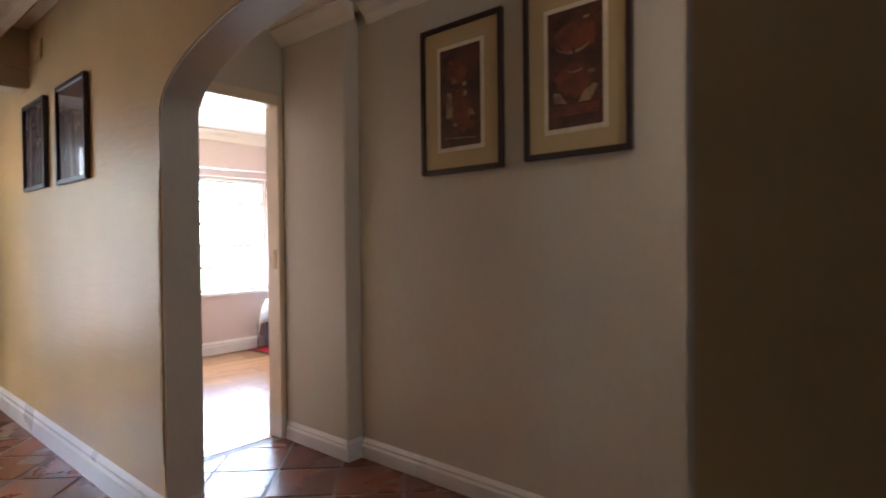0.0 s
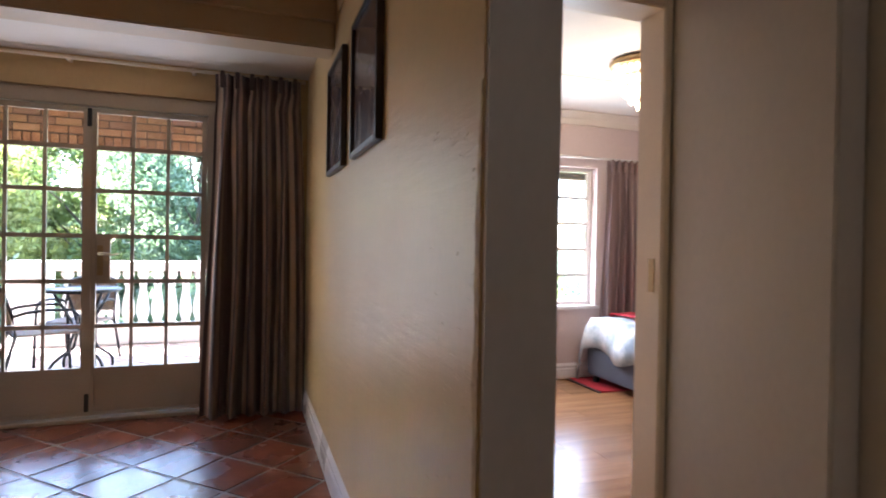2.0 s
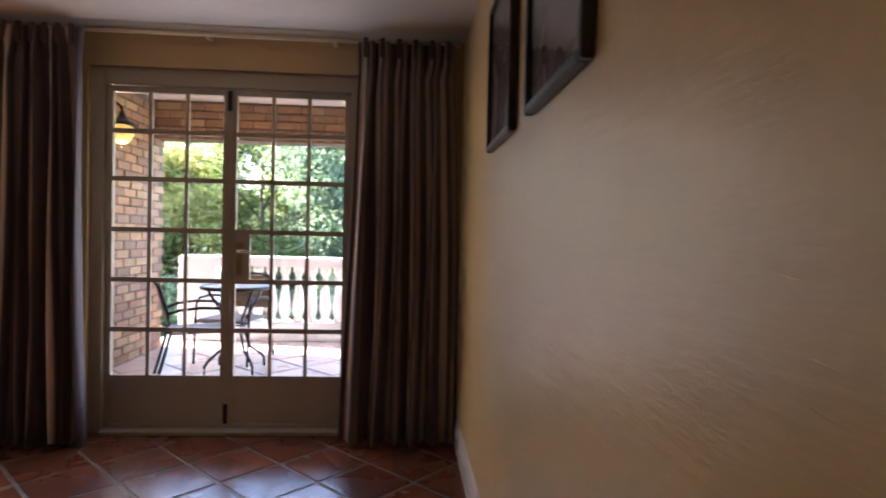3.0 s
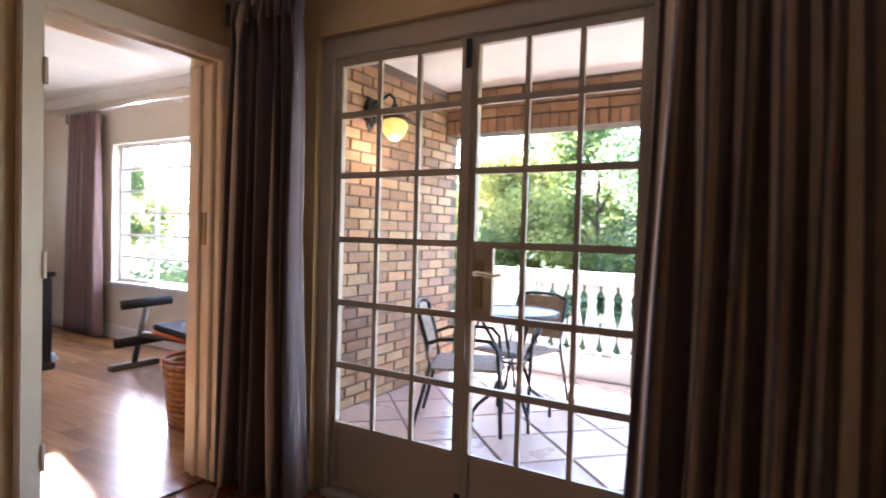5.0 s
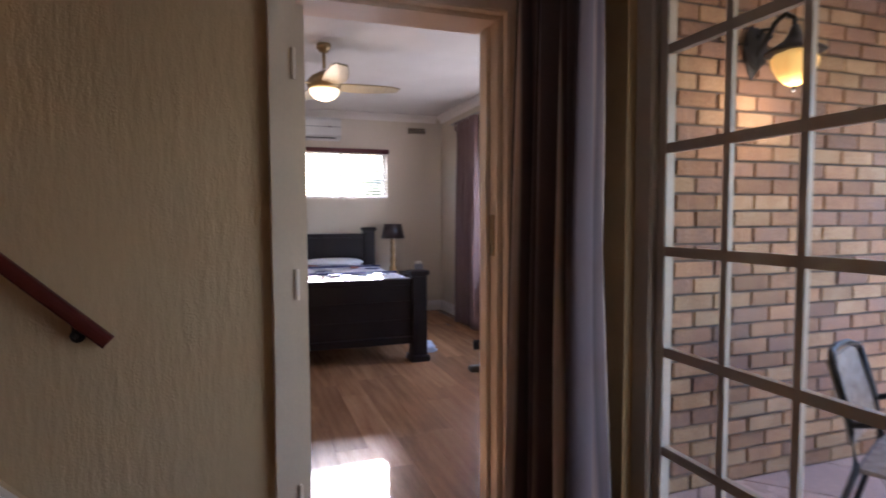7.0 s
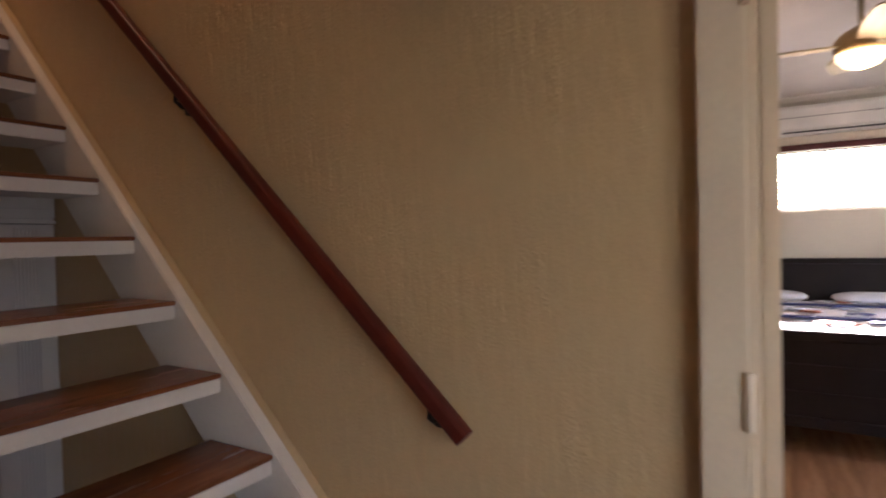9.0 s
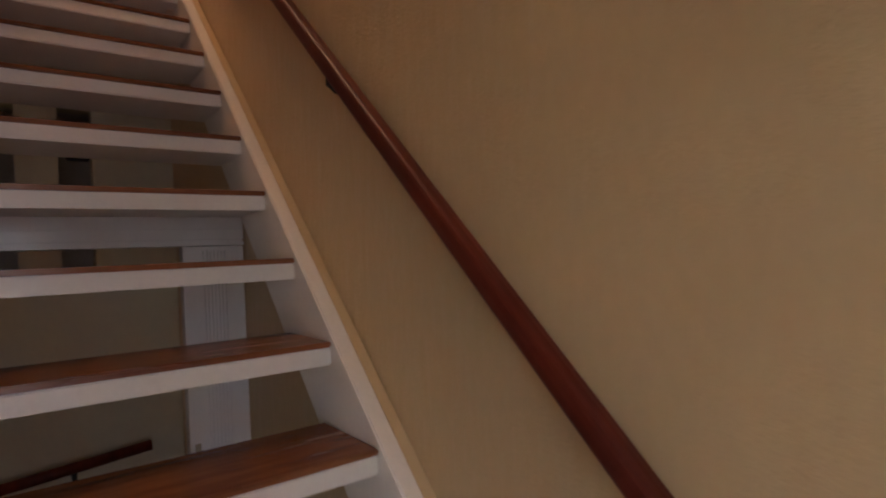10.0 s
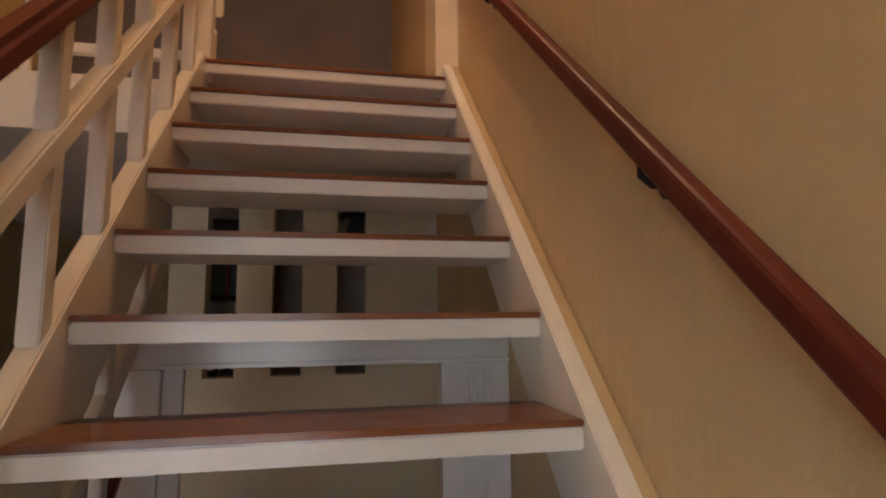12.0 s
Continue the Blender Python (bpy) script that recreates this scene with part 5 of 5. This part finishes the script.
ns = thing("nightstand", (-6.68, 6.80, 0), "black wooden nightstand beside the bed", "nightstand")
part("body", box(-0.25, 0.22, -0.26, 0.26, 0.05, 0.56), M_BLACKWOOD, ns, bevel=0.006)
part("top", box(-0.27, 0.25, -0.28, 0.28, 0.562, 0.59), M_BLACKWOOD, ns, bevel=0.006)
for z in (0.09, 0.32):
    dr = part("drawer", box(0.2205, 0.235, -0.23, 0.23, z, z + 0.20), M_BLACKWOOD, ns, bevel=0.003)
    part("knob", lathe(bmesh.new(), [(0.004, 0), (0.012, 0.012), (0.001, 0.02)], 10, (0.246, 0, z + 0.1)), M_BRASS, dr)
for x in (-0.22, 0.18):
    for y in (-0.22, 0.22):
        part("foot", box(x, x + 0.04, y - 0.02, y + 0.02, 0, 0.05), M_BLACKWOOD, ns)
tl = thing("table_lamp", (-6.62, 6.66, 0.59), "brass column table lamp with a dark brown shade on the nightstand", "table lamp")
part("base", lathe(bmesh.new(), [(0.085, 0), (0.085, 0.03), (0.05, 0.05), (0.05, 0.09), (0.03, 0.11), (0.045, 0.18), (0.025, 0.25), (0.04, 0.31), (0.025, 0.37), (0.035, 0.43), (0.012, 0.47), (0.012, 0.52)], 14), M_BRASS, tl, smooth=True)
part("shade", lathe(bmesh.new(), [(0.165, 0.47), (0.155, 0.47), (0.115, 0.655), (0.125, 0.66)], 24), M_FRAMEWOOD, tl, "dark brown cloth shade", smooth=True)
jar = thing("glass_jar", (-6.50, 6.98, 0.59), "small glass jar with a pale lid on the nightstand", "jar")
part("body", lathe(bmesh.new(), [(0.05, 0), (0.06, 0.02), (0.06, 0.11), (0.045, 0.13)], 14), M_GREYCLOTH, jar, smooth=True)
part("lid", lathe(bmesh.new(), [(0.05, 0.131), (0.05, 0.155), (0.01, 0.165)], 14), M_PLASTIC, jar, smooth=True)
M_PALEBLUE = surf("pale_blue_foam", (0.45, 0.52, 0.62), rough=0.7, bump=0.1)
for k, (x, y) in enumerate(((-4.75, 6.50), (-4.60, 6.47))):
    s = thing("slipper", (x, y, 0.0), "pale blue slipper on the floor beside the bed", "slipper", "slippers by the bed")
    part("sole", prism(bmesh.new(), [(0.045 * math.cos(t), 0.13 * math.sin(t)) for t in (2 * math.pi * i / 16 for i in range(16))], "z", 0.001, 0.025), M_PALEBLUE, s, bevel=0.004)
    part("upper", prism(bmesh.new(), [(-0.046, 0.02), (0.046, 0.02), (0.046, 0.055), (0.02, 0.075), (-0.02, 0.075), (-0.046, 0.055)], "y", -0.02, 0.09), M_PALEBLUE, s, bevel=0.006)

ac = thing("air_conditioner", (B_W, 5.53, 2.36), "white wall-mounted air conditioner", "air conditioner")
bm = prism(bmesh.new(), [(0.002, 0.0), (0.15, 0.0), (0.20, 0.05), (0.205, 0.24), (0.18, 0.28), (0.002, 0.285)], "y", -0.49, 0.49)
part("body", bm, M_PLASTIC, ac, bevel=0.006)
part("outlet", box(0.10, 0.178, -0.42, 0.42, 0.012, 0.026), M_BLACK, ac, "dark air outlet")
part("front_seam", box(0.2035, 0.2065, -0.49, 0.49, 0.158, 0.163), M_BLACK, ac)
part("badge", box(0.2045, 0.2075, 0.32, 0.36, 0.15, 0.17), M_CHROME, ac)
bv = thing("wall_vent", (B_W, 7.11, 2.50), "white plaster louvred air vent high on the bedroom wall", "vent")
part("frame", box(0.001, 0.006, -0.14, 0.14, 0, 0.10), M_BEDWALL, bv)
# no real hollow: a black sheet gives the shade between the slats
part("backing", box(0.0065, 0.0085, -0.125, 0.125, 0.010, 0.090), M_BLACK, bv, "black sheet for the shade behind the louvres")
for k in range(4):
    part("slat", box(0.009, 0.020, -0.125, 0.125, 0.014 + 0.021 * k, 0.024 + 0.021 * k), M_STEEL, bv)

fan = thing("ceiling_fan", (-4.10, 5.46, BH), "brass ceiling fan with four pale wooden blades and lit bowl", "ceiling fan")
part("canopy", lathe(bmesh.new(), [(0.06, 0.0), (0.06, -0.035), (0.03, -0.07)], 18), M_BRASS, fan, smooth=True)
part("downrod", lathe(bmesh.new(), [(0.013, -0.07), (0.013, -0.24)], 10), M_BRASS, fan, smooth=True)
part("motor", lathe(bmesh.new(), [(0.03, -0.22), (0.10, -0.26), (0.135, -0.30), (0.135, -0.35), (0.11, -0.37)], 24), M_BRASS, fan, smooth=True)
M_BOWL = glow("lit_fan_bowl", (1.0, 0.74, 0.36), 0.2)
part("light_bowl", lathe(bmesh.new(), [(0.125, -0.372), (0.12, -0.40), (0.085, -0.44), (0.03, -0.46), (0.002, -0.462)], 24), M_BOWL, fan, "lit frosted glass bowl", smooth=True)
M_BLADE = surf("blade_wood", (0.50, 0.40, 0.24), (0.44, 0.35, 0.21), rough=0.4, bump=0.03, stretch=(2, 14, 1))
for k in range(4):
    a = radians(98 + 90 * k)
    bm = bmesh.new()
    top = [(0.11 + 0.053 * i, 0.05 + 0.055 * math.sin(math.pi * (i / 10) ** 0.7) - 0.05 * (i / 10) ** 2) for i in range(11)]
    bot = [(0.11 + 0.053 * i, -0.05 - 0.03 * math.sin(math.pi * i / 10) - 0.05 * (i / 10) ** 2 - (0.0 if i < 10 else -0.02)) for i in range(11)]
    prism(bm, top + bot[::-1], "z", -0.335, -0.325)
    bmesh.ops.transform(bm, matrix=Matrix.Rotation(a, 4, "Z") @ Matrix.Translation((0, 0, -0.33)) @ Matrix.Rotation(radians(-9), 4, "X") @ Matrix.Translation((0, 0, 0.33)), verts=bm.verts[:])
    part("blade", bm, M_BLADE, fan, "pale curved wooden blade")
bulb_lamp(-4.10, 5.46, BH - 0.52, 0.45, 0.08)

blind = thing("venetian_blind", (B_W + 0.02, (VY0 + VY1) / 2, VZ0), "white slatted blind under a dark red headrail", "blind")
bw = (VY1 - VY0) / 2
part("headrail", box(-0.03, 0.025, -bw - 0.02, bw + 0.02, VZ1 - VZ0 - 0.03, VZ1 - VZ0 + 0.03), surf("dark_red_paint", (0.10, 0.012, 0.012), rough=0.4, bump=0), blind, "dark red headrail", 0.004)
slat = mesh_of("slat", prism(bmesh.new(), [(-0.024, 0.009), (0.022, -0.009), (0.0225, -0.0075), (-0.0235, 0.0105)], "y", -bw + 0.005, bw - 0.005), M_PLASTIC)
for k in range(15):
    ob = new("slat", slat)
    ob.parent = blind
    ob.location = (0, 0, 0.03 + 0.04 * k)
part("bottom_rail", box(-0.018, 0.012, -bw + 0.005, bw - 0.005, 0.0, 0.014), M_PLASTIC, blind)

curtain("curtain", (-5.72, B_N - 0.12, 0.015), 0.82, 2.50, 7, 0.05, M_MAUVE, "mauve-brown curtain drawn beside the bedroom window", 21)
rod_b = thing("curtain_rod", (-4.3, B_N - 0.12, 2.53), "slim white curtain rail over the bedroom window", "curtain rail")
part("rod", sweep(bmesh.new(), [(-1.95, 0, 0), (2.3, 0, 0)], 0.011, 10), M_WHITE, rod_b, smooth=True)
for x in (-1.85, 0.2, 2.2):
    part("bracket", box(x - 0.01, x + 0.01, 0.0, 0.119, -0.008, 0.02), M_WHITE, rod_b)

gym = thing("exercise_bench", (-3.78, 6.84, 0), "grey steel sit-up bench with black foam rollers and orange pad", "exercise bench")
M_GUN = surf("grey_steel", (0.16, 0.15, 0.13), rough=0.4, metal=0.6, bump=0.03)
M_FOAM = surf("black_foam", (0.012, 0.012, 0.012), rough=0.9, bump=0.2)
M_ORANGE = surf("orange_vinyl", (0.65, 0.14, 0.02), rough=0.5, bump=0.05)
part("base_bar", box(-0.04, 0.04, -0.22, 0.22, 0.0, 0.05), M_GUN, gym, bevel=0.01)
part("post", sweep(bmesh.new(), [(0.0, 0, 0.05), (0.10, 0.05, 0.58)], 0.026, 10), M_GUN, gym, smooth=True)
for x, y, z in ((0.10, 0.05, 0.58), (0.05, 0.02, 0.24)):
    part("foam_roller", sweep(bmesh.new(), [(x - 0.05, y - 0.20, z - 0.01), (x + 0.05, y + 0.20, z + 0.02)], 0.042, 14), M_FOAM, gym, "black foam roller", smooth=True)
part("beam", sweep(bmesh.new(), [(0.07, 0.03, 0.30), (1.1, 0.35, 0.22)], 0.025, 10), M_GUN, gym)
part("pad", prism(bmesh.new(), [(0.18, 0.345), (1.15, 0.27), (1.15, 0.32), (0.18, 0.40)], "y", 0.05, 0.36), M_FOAM, gym, "black vinyl pad", 0.012)
part("pad_edge", prism(bmesh.new(), [(0.17, 0.32), (1.16, 0.245), (1.16, 0.268), (0.17, 0.343)], "y", 0.045, 0.365), M_ORANGE, gym, "orange pad edging", 0.006)
part("rear_leg", box(1.05, 1.10, 0.12, 0.56, 0.0, 0.20), M_GUN, gym, bevel=0.01)
bask = thing("basket", (-2.08, 6.25, 0), "tall woven basket of honey-coloured cane", "basket")
bm = bmesh.new()
for k in range(11):
    z = 0.02 + 0.037 * k
    r = 0.15 + 0.004 * k
    sweep(bm, [(r * math.cos(2 * math.pi * i / 28), r * math.sin(2 * math.pi * i / 28), z + 0.004 * (-1) ** i) for i in range(29)], 0.02, 6)
part("weave", bm, surf("honey_cane", (0.42, 0.20, 0.06), (0.26, 0.11, 0.035), scale=30, fine=120, rough=0.6, bump=0.4), bask, smooth=True)
part("rim", sweep(bmesh.new(), [(0.195 * math.cos(2 * math.pi * i / 28), 0.195 * math.sin(2 * math.pi * i / 28), 0.425) for i in range(29)], 0.014, 8), M_RUST, bask, "brown bound rim", smooth=True)
part("bottom", lathe(bmesh.new(), [(0.14, 0.0), (0.14, 0.015)], 24), M_CANE, bask)

# ---- guest bedroom ----
M_BASE = surf("slate_upholstery", (0.11, 0.12, 0.16), (0.09, 0.10, 0.13), rough=0.85, bump=0.2)
M_RED = surf("red_throw", (0.42, 0.02, 0.03), (0.34, 0.015, 0.025), rough=0.9, bump=0.3)
M_DUVET = surf("pale_print_duvet", (0.70, 0.71, 0.70), (0.27, 0.32, 0.36), scale=7, fine=40, rough=0.85, bump=0.2, fine_mix=0.15)
gb = thing("guest_bed", (3.90, 5.36, 0), "slate upholstered bed base with mattress", "bed")
part("base", box(0, 1.95, -0.69, 0.69, 0.07, 0.33), M_BASE, gb, bevel=0.02)
for x in (0.06, 1.88):
    for y in (-0.62, 0.62):
        part("castor", lathe(bmesh.new(), [(0.03, 0), (0.03, 0.05), (0.015, 0.07)], 10, (x, y, 0)), M_BLACK, gb)
part("mattress", box(0.01, 1.94, -0.68, 0.68, 0.331, 0.53), M_QUILT, gb, bevel=0.04)
dv = thing("duvet", (3.90, 5.36, 0.53), "white and grey-blue printed duvet hanging over the bed's foot", "duvet")
bm = bmesh.new()
nx, ny = 30, 30
rows = []
for i in range(nx + 1):
    u = i / nx
    row = []
    for j in range(ny + 1):
        v = -1 + 2 * j / ny
        w = 0.012 * noise.noise(Vector((u * 7, v * 6, 1)))
        x, y, z = 0.0 + 1.9 * u, 0.76 * v, 0.05 + w
        if u < 0.12:
            s = (0.12 - u) / 0.12
            x, z = 0.06 - 0.10 * math.sin(min(1, s * 1.6) * math.pi / 2) - 0.03 * s * math.sin(9 * v), 0.05 + w - 0.36 * max(0, s - 0.2) * (1 + 0.15 * math.sin(7 * v))
        if abs(v) > 0.88:
            z -= 0.26 * (abs(v) - 0.88) / 0.12
        row.append(bm.verts.new((x, y, z)))
    rows.append(row)
for i in range(nx):
    for j in range(ny):
        bm.faces.new((rows[i][j], rows[i + 1][j], rows[i + 1][j + 1], rows[i][j + 1]))
c = part("cover", bm, M_DUVET, dv, smooth=True)
c.modifiers.new("thick", "SOLIDIFY").thickness = 0.015
rq = random.Random(8)
for k in range(22):
    x, y = rq.uniform(0.25, 1.2), rq.uniform(-0.6, 0.6)
    part("printed_bar", box(x, x + rq.uniform(0.04, 0.12), y, y + rq.uniform(0.02, 0.1), 0.045, 0.064), (M_BASE, M_GREYCLOTH)[k % 2], dv)
th = thing("red_throw", (3.90, 5.36, 0.595), "red throw laid across the guest bed", "throw")
bm = bmesh.new()
g2 = [[bm.verts.new((0.26 + 0.62 * i / 10, -0.80 + 1.6 * j / 24, 0.02 + 0.008 * noise.noise(Vector((i * 0.5, j * 0.5, 7))) - (0.3 * max(0.0, abs(-1 + 2 * j / 24) - 0.9) * 10 * 0.3))) for j in range(25)] for i in range(11)]
for i in range(10):
    for j in range(24):
        bm.faces.new((g2[i][j], g2[i + 1][j], g2[i + 1][j + 1], g2[i][j + 1]))
c = part("cloth", bm, M_RED, th, smooth=True)
c.modifiers.new("thick", "SOLIDIFY").thickness = 0.012
part("fringe", box(0.26, 0.88, -0.808, -0.80, -0.09, -0.06), M_RED, th)
rug = thing("rug", (4.13, 5.86, 0.0), "small red rug half under the guest bed", "rug")
part("woven_field", box(-0.34, 0.75, -0.20, 0.30, 0.001, 0.012), M_RED, rug, bevel=0.004)
part("border", box(-0.37, -0.34, -0.20, 0.30, 0.001, 0.010), M_FRAMEWOOD, rug)
M_TAUPE = striped("taupe_curtain", [(0, (0.20, 0.135, 0.13)), (0.35, (0.11, 0.07, 0.07)), (0.6, (0.25, 0.175, 0.16)), (1.0, (0.20, 0.135, 0.13))], 0.16)
curtain("curtain", (4.33, G_N - 0.10, 0.45), 0.50, 1.56, 6, 0.045, M_TAUPE, "taupe pleated curtain beside the guest bedroom window", 31)
rod_g = thing("curtain_rod", (3.4, G_N - 0.10, 2.025), "slim white curtain rail over the guest window", "curtain rail")
part("rod", sweep(bmesh.new(), [(-1.3, 0, 0), (1.2, 0, 0)], 0.011, 10), M_WHITE, rod_g, smooth=True)
for x in (-1.2, 0.1, 1.15):
    part("bracket", box(x - 0.01, x + 0.01, 0.0, 0.099, -0.008, 0.02), M_WHITE, rod_g)
for x, z, w, h in ((4.80, 1.58, 0.22, 0.20), (4.86, 1.36, 0.20, 0.18)):
    o = thing("photo_frame", (x, G_N, z), "small dark photograph in a thin frame on the lilac wall", "picture", "photographs on the lilac wall")
    part("frame", box(-w / 2, w / 2, -0.015, -0.001, 0, h), M_ARTGREY, o, bevel=0.002)
    part("print", box(-w / 2 + 0.025, w / 2 - 0.025, -0.018, -0.0152, 0.025, h - 0.025), M_FRAMEWOOD, o)

ch = thing("chandelier", (3.45, 4.80, 2.45), "round crystal ceiling chandelier, lit", "chandelier")
part("ceiling_ring", lathe(bmesh.new(), [(0.20, -0.001), (0.215, -0.02), (0.20, -0.045), (0.18, -0.05)], 32), M_BRASS, ch, "brass ceiling ring", smooth=True)
M_CRYSTAL = glow("lit_crystal", (1.0, 0.80, 0.50), 0.4)
drop = mesh_of("crystal", lathe(bmesh.new(), [(0.002, 0.0), (0.011, -0.02), (0.014, -0.04), (0.002, -0.062)], 6), M_CRYSTAL)
for t, (r, z, n) in enumerate(((0.18, -0.05, 26), (0.15, -0.11, 22), (0.115, -0.17, 18), (0.075, -0.22, 12), (0.03, -0.26, 6))):
    part("tier_ring", sweep(bmesh.new(), [(r * math.cos(2 * math.pi * i / 32), r * math.sin(2 * math.pi * i / 32), z) for i in range(33)], 0.005, 6), M_BRASS, ch)
    for k in range(n):
        ob = new("crystal", drop)
        ob.parent = ch
        ob.location = (r * math.cos(2 * math.pi * k / n + t), r * math.sin(2 * math.pi * k / n + t), z)
bulb_lamp(3.45, 4.80, 2.08, 0.6, 0.1, (1.0, 0.74, 0.42))

# ---- ceiling lights ----
for at, label, colour, power in (((1.95, -0.35, 2.50), "round white ceiling light in the lobby", (1.0, 0.93, 0.84), 0.40), ((-0.62, 3.0, TOP), "round warm ceiling light over the stairwell", (1.0, 0.68, 0.38), 2.0)):
    o = thing("ceiling_light", at, label, "ceiling light")
    part("base", lathe(bmesh.new(), [(0.15, -0.001), (0.15, -0.03), (0.13, -0.035)], 24), M_BRASS, o, smooth=True)
    part("diffuser", lathe(bmesh.new(), [(0.13, -0.036), (0.12, -0.07), (0.06, -0.095), (0.002, -0.10)], 24), glow("lit_diffuser", colour, 0.4), o, "lit frosted diffuser", smooth=True)
    bulb_lamp(at[0], at[1], at[2] - 0.16, power, 0.10, colour)

# ---- pieces of floors and walls ----


def lay_tiles(parent, x0, x1, y0, y1, size, gap, z, thick, material, angle=45.0, holes=(), origin=(0.19, 5.537)):
    """Square tiles laid on the slant, each one a piece of its own, cut at the walls."""
    h = size / 2 - gap / 2
    ca, sa = math.cos(radians(angle)), math.sin(radians(angle))
    whole = mesh_of("tile", bx(bmesh.new(), -h, h, -h, h, -thick, 0), material, 0.004)
    cx, cy = origin
    tilt = random.Random(17)
    n = int(9.5 / size) + 2
    for i in range(-n, n + 1):
        for j in range(-n, n + 1):
            px, py = cx + size * (i * ca - j * sa), cy + size * (i * sa + j * ca)
            corners = [(px + a * ca - b * sa, py + a * sa + b * ca) for a, b in ((-h, -h), (h, -h), (h, h), (-h, h))]
            cut = clip_poly(corners, x0, x1, y0, y1)
            if not cut or any(a <= px <= b and c <= py <= d for a, b, c, d in holes):
                continue
            if len(cut) == 4 and all((Vector(p) - Vector(q)).length < 1e-6 for p, q in zip(sorted(cut), sorted(corners))):
                ob = new("tile", whole)
                ob.location, ob.rotation_euler = (px, py, z), (tilt.uniform(-0.006, 0.006), tilt.uniform(-0.006, 0.006), radians(angle))
            else:
                bm = prism(bmesh.new(), [(p[0] - px, p[1] - py) for p in cut], "z", -thick, 0)
                ob = new("tile", mesh_of("tile", bm, material))
                ob.location = (px, py, z)
            ob.parent = parent


lay_tiles(floor_hall, W, E, -0.6, N, 0.335, 0.016, 0.0, 0.02, M_TILE, 45, holes=((W, STAIR_OUT + 0.1, 1.2, 3.6),))
lay_tiles(floor_hall, E, LE, 0.4, LN, 0.335, 0.016, 0.0, 0.02, M_TILE, 45)
lay_tiles(floor_patio, BRICK_X, 2.6, 6.09, 8.70, 0.40, 0.014, PATIO, 0.02, M_PTILE, 45)


def lay_planks(parent, x0, x1, y0, y1, w, l, z, material, along):
    """Floor boards with staggered ends."""
    rr = random.Random(5)
    rows = int(((y1 - y0) if along == "x" else (x1 - x0)) / w + 0.999)
    for r in range(rows):
        s = -rr.uniform(0, l)
        span = (x1 - x0) if along == "x" else (y1 - y0)
        while s < span:
            a, b = max(0, s) + 0.001, min(span, s + l) - 0.001
            w1 = min((r + 1) * w, (y1 - y0) if along == "x" else (x1 - x0))
            if b - a > 0.05:
                bm = bx(bmesh.new(), 0, b - a, r * w - r * w + 0.0004, w1 - r * w - 0.0004, -0.009, 0)
                ob = new("plank", mesh_of("plank", bm, material))
                if along == "x":
                    ob.location = (x0 + a, y0 + r * w, z)
                else:
                    ob.location, ob.rotation_euler = (x0 + r * w + w1 - r * w, y0 + a, z), (0, 0, radians(90))
                ob.parent = parent
            s += l


lay_planks(floor_bedroom, B_W, W - WT, B_S, B_N, 0.19, 1.28, 0.0, M_LAM, "x")
lay_planks(floor_guest, E + ET + 0.012, G_E, LN + 0.08, G_N, 0.19, 1.28, 0.0, M_LAM, "x")

# face bricks
rb = random.Random(9)
BL, BHH, JOINT = 0.218, 0.065, 0.012
brick_meshes = [mesh_of("brick", bx(bmesh.new(), -0.03, 0.012, 0, BL - 0.0, 0, BHH), m, 0.004) for m in (M_BRICK, M_BRICKPALE, M_BRICKGREY)]
half_meshes = [mesh_of("brick", bx(bmesh.new(), -0.03, 0.012, 0, 0.105, 0, BHH), m, 0.004) for m in (M_BRICK, M_BRICKPALE, M_BRICKGREY)]
soldier = [mesh_of("brick", bx(bmesh.new(), -0.03, 0.012, 0, BHH, 0, 0.105), m, 0.004) for m in (M_BRICK, M_BRICK)]
wall_brick = bpy.data.objects["wall_patio_brick"]
rows = int((2.49 - PATIO) / (BHH + JOINT)) + 1
for r in range(rows):
    z = PATIO + 0.004 + r * (BHH + JOINT)
    if z + BHH > 2.49:
        break
    y = 6.085
    if r % 2:
        ob = new("brick", rb.choice(half_meshes))
        ob.location = (BRICK_X - 0.012 + rb.uniform(-0.002, 0.002), y, z)
        ob.parent = wall_brick
        y += 0.105 + JOINT
    while y + BL < BRICK_END + 0.05:
        ob = new("brick", rb.choices(brick_meshes, (4, 4, 3))[0])
        ob.location = (BRICK_X - 0.012 + rb.uniform(-0.002, 0.003), y + rb.uniform(-0.002, 0.002), z + rb.uniform(-0.0015, 0.0015))
        ob.parent = wall_brick
        y += BL + JOINT
beam = bpy.data.objects["beam_patio"]
for r in range(3):
    z = 2.245 + r * (BHH + JOINT)
    x = BRICK_X + 0.02 - (0.11 if r % 2 else 0)
    while x < 3.6:
        ob = new("brick", rb.choices(brick_meshes, (5, 2, 2))[0])
        ob.rotation_euler = (0, 0, radians(-90))
        ob.location = (x, LINT_Y0 + 0.012 + rb.uniform(-0.002, 0.002), z)
        ob.parent = beam
        x += BL + JOINT
x = BRICK_X + 0.02
while x < 3.6:
    ob = new("brick", rb.choice(soldier))
    ob.rotation_euler = (0, 0, radians(-90))
    ob.location = (x, LINT_Y0 + 0.012 + rb.uniform(-0.003, 0.002), 2.122)
    ob.parent = beam
    x += BHH + JOINT
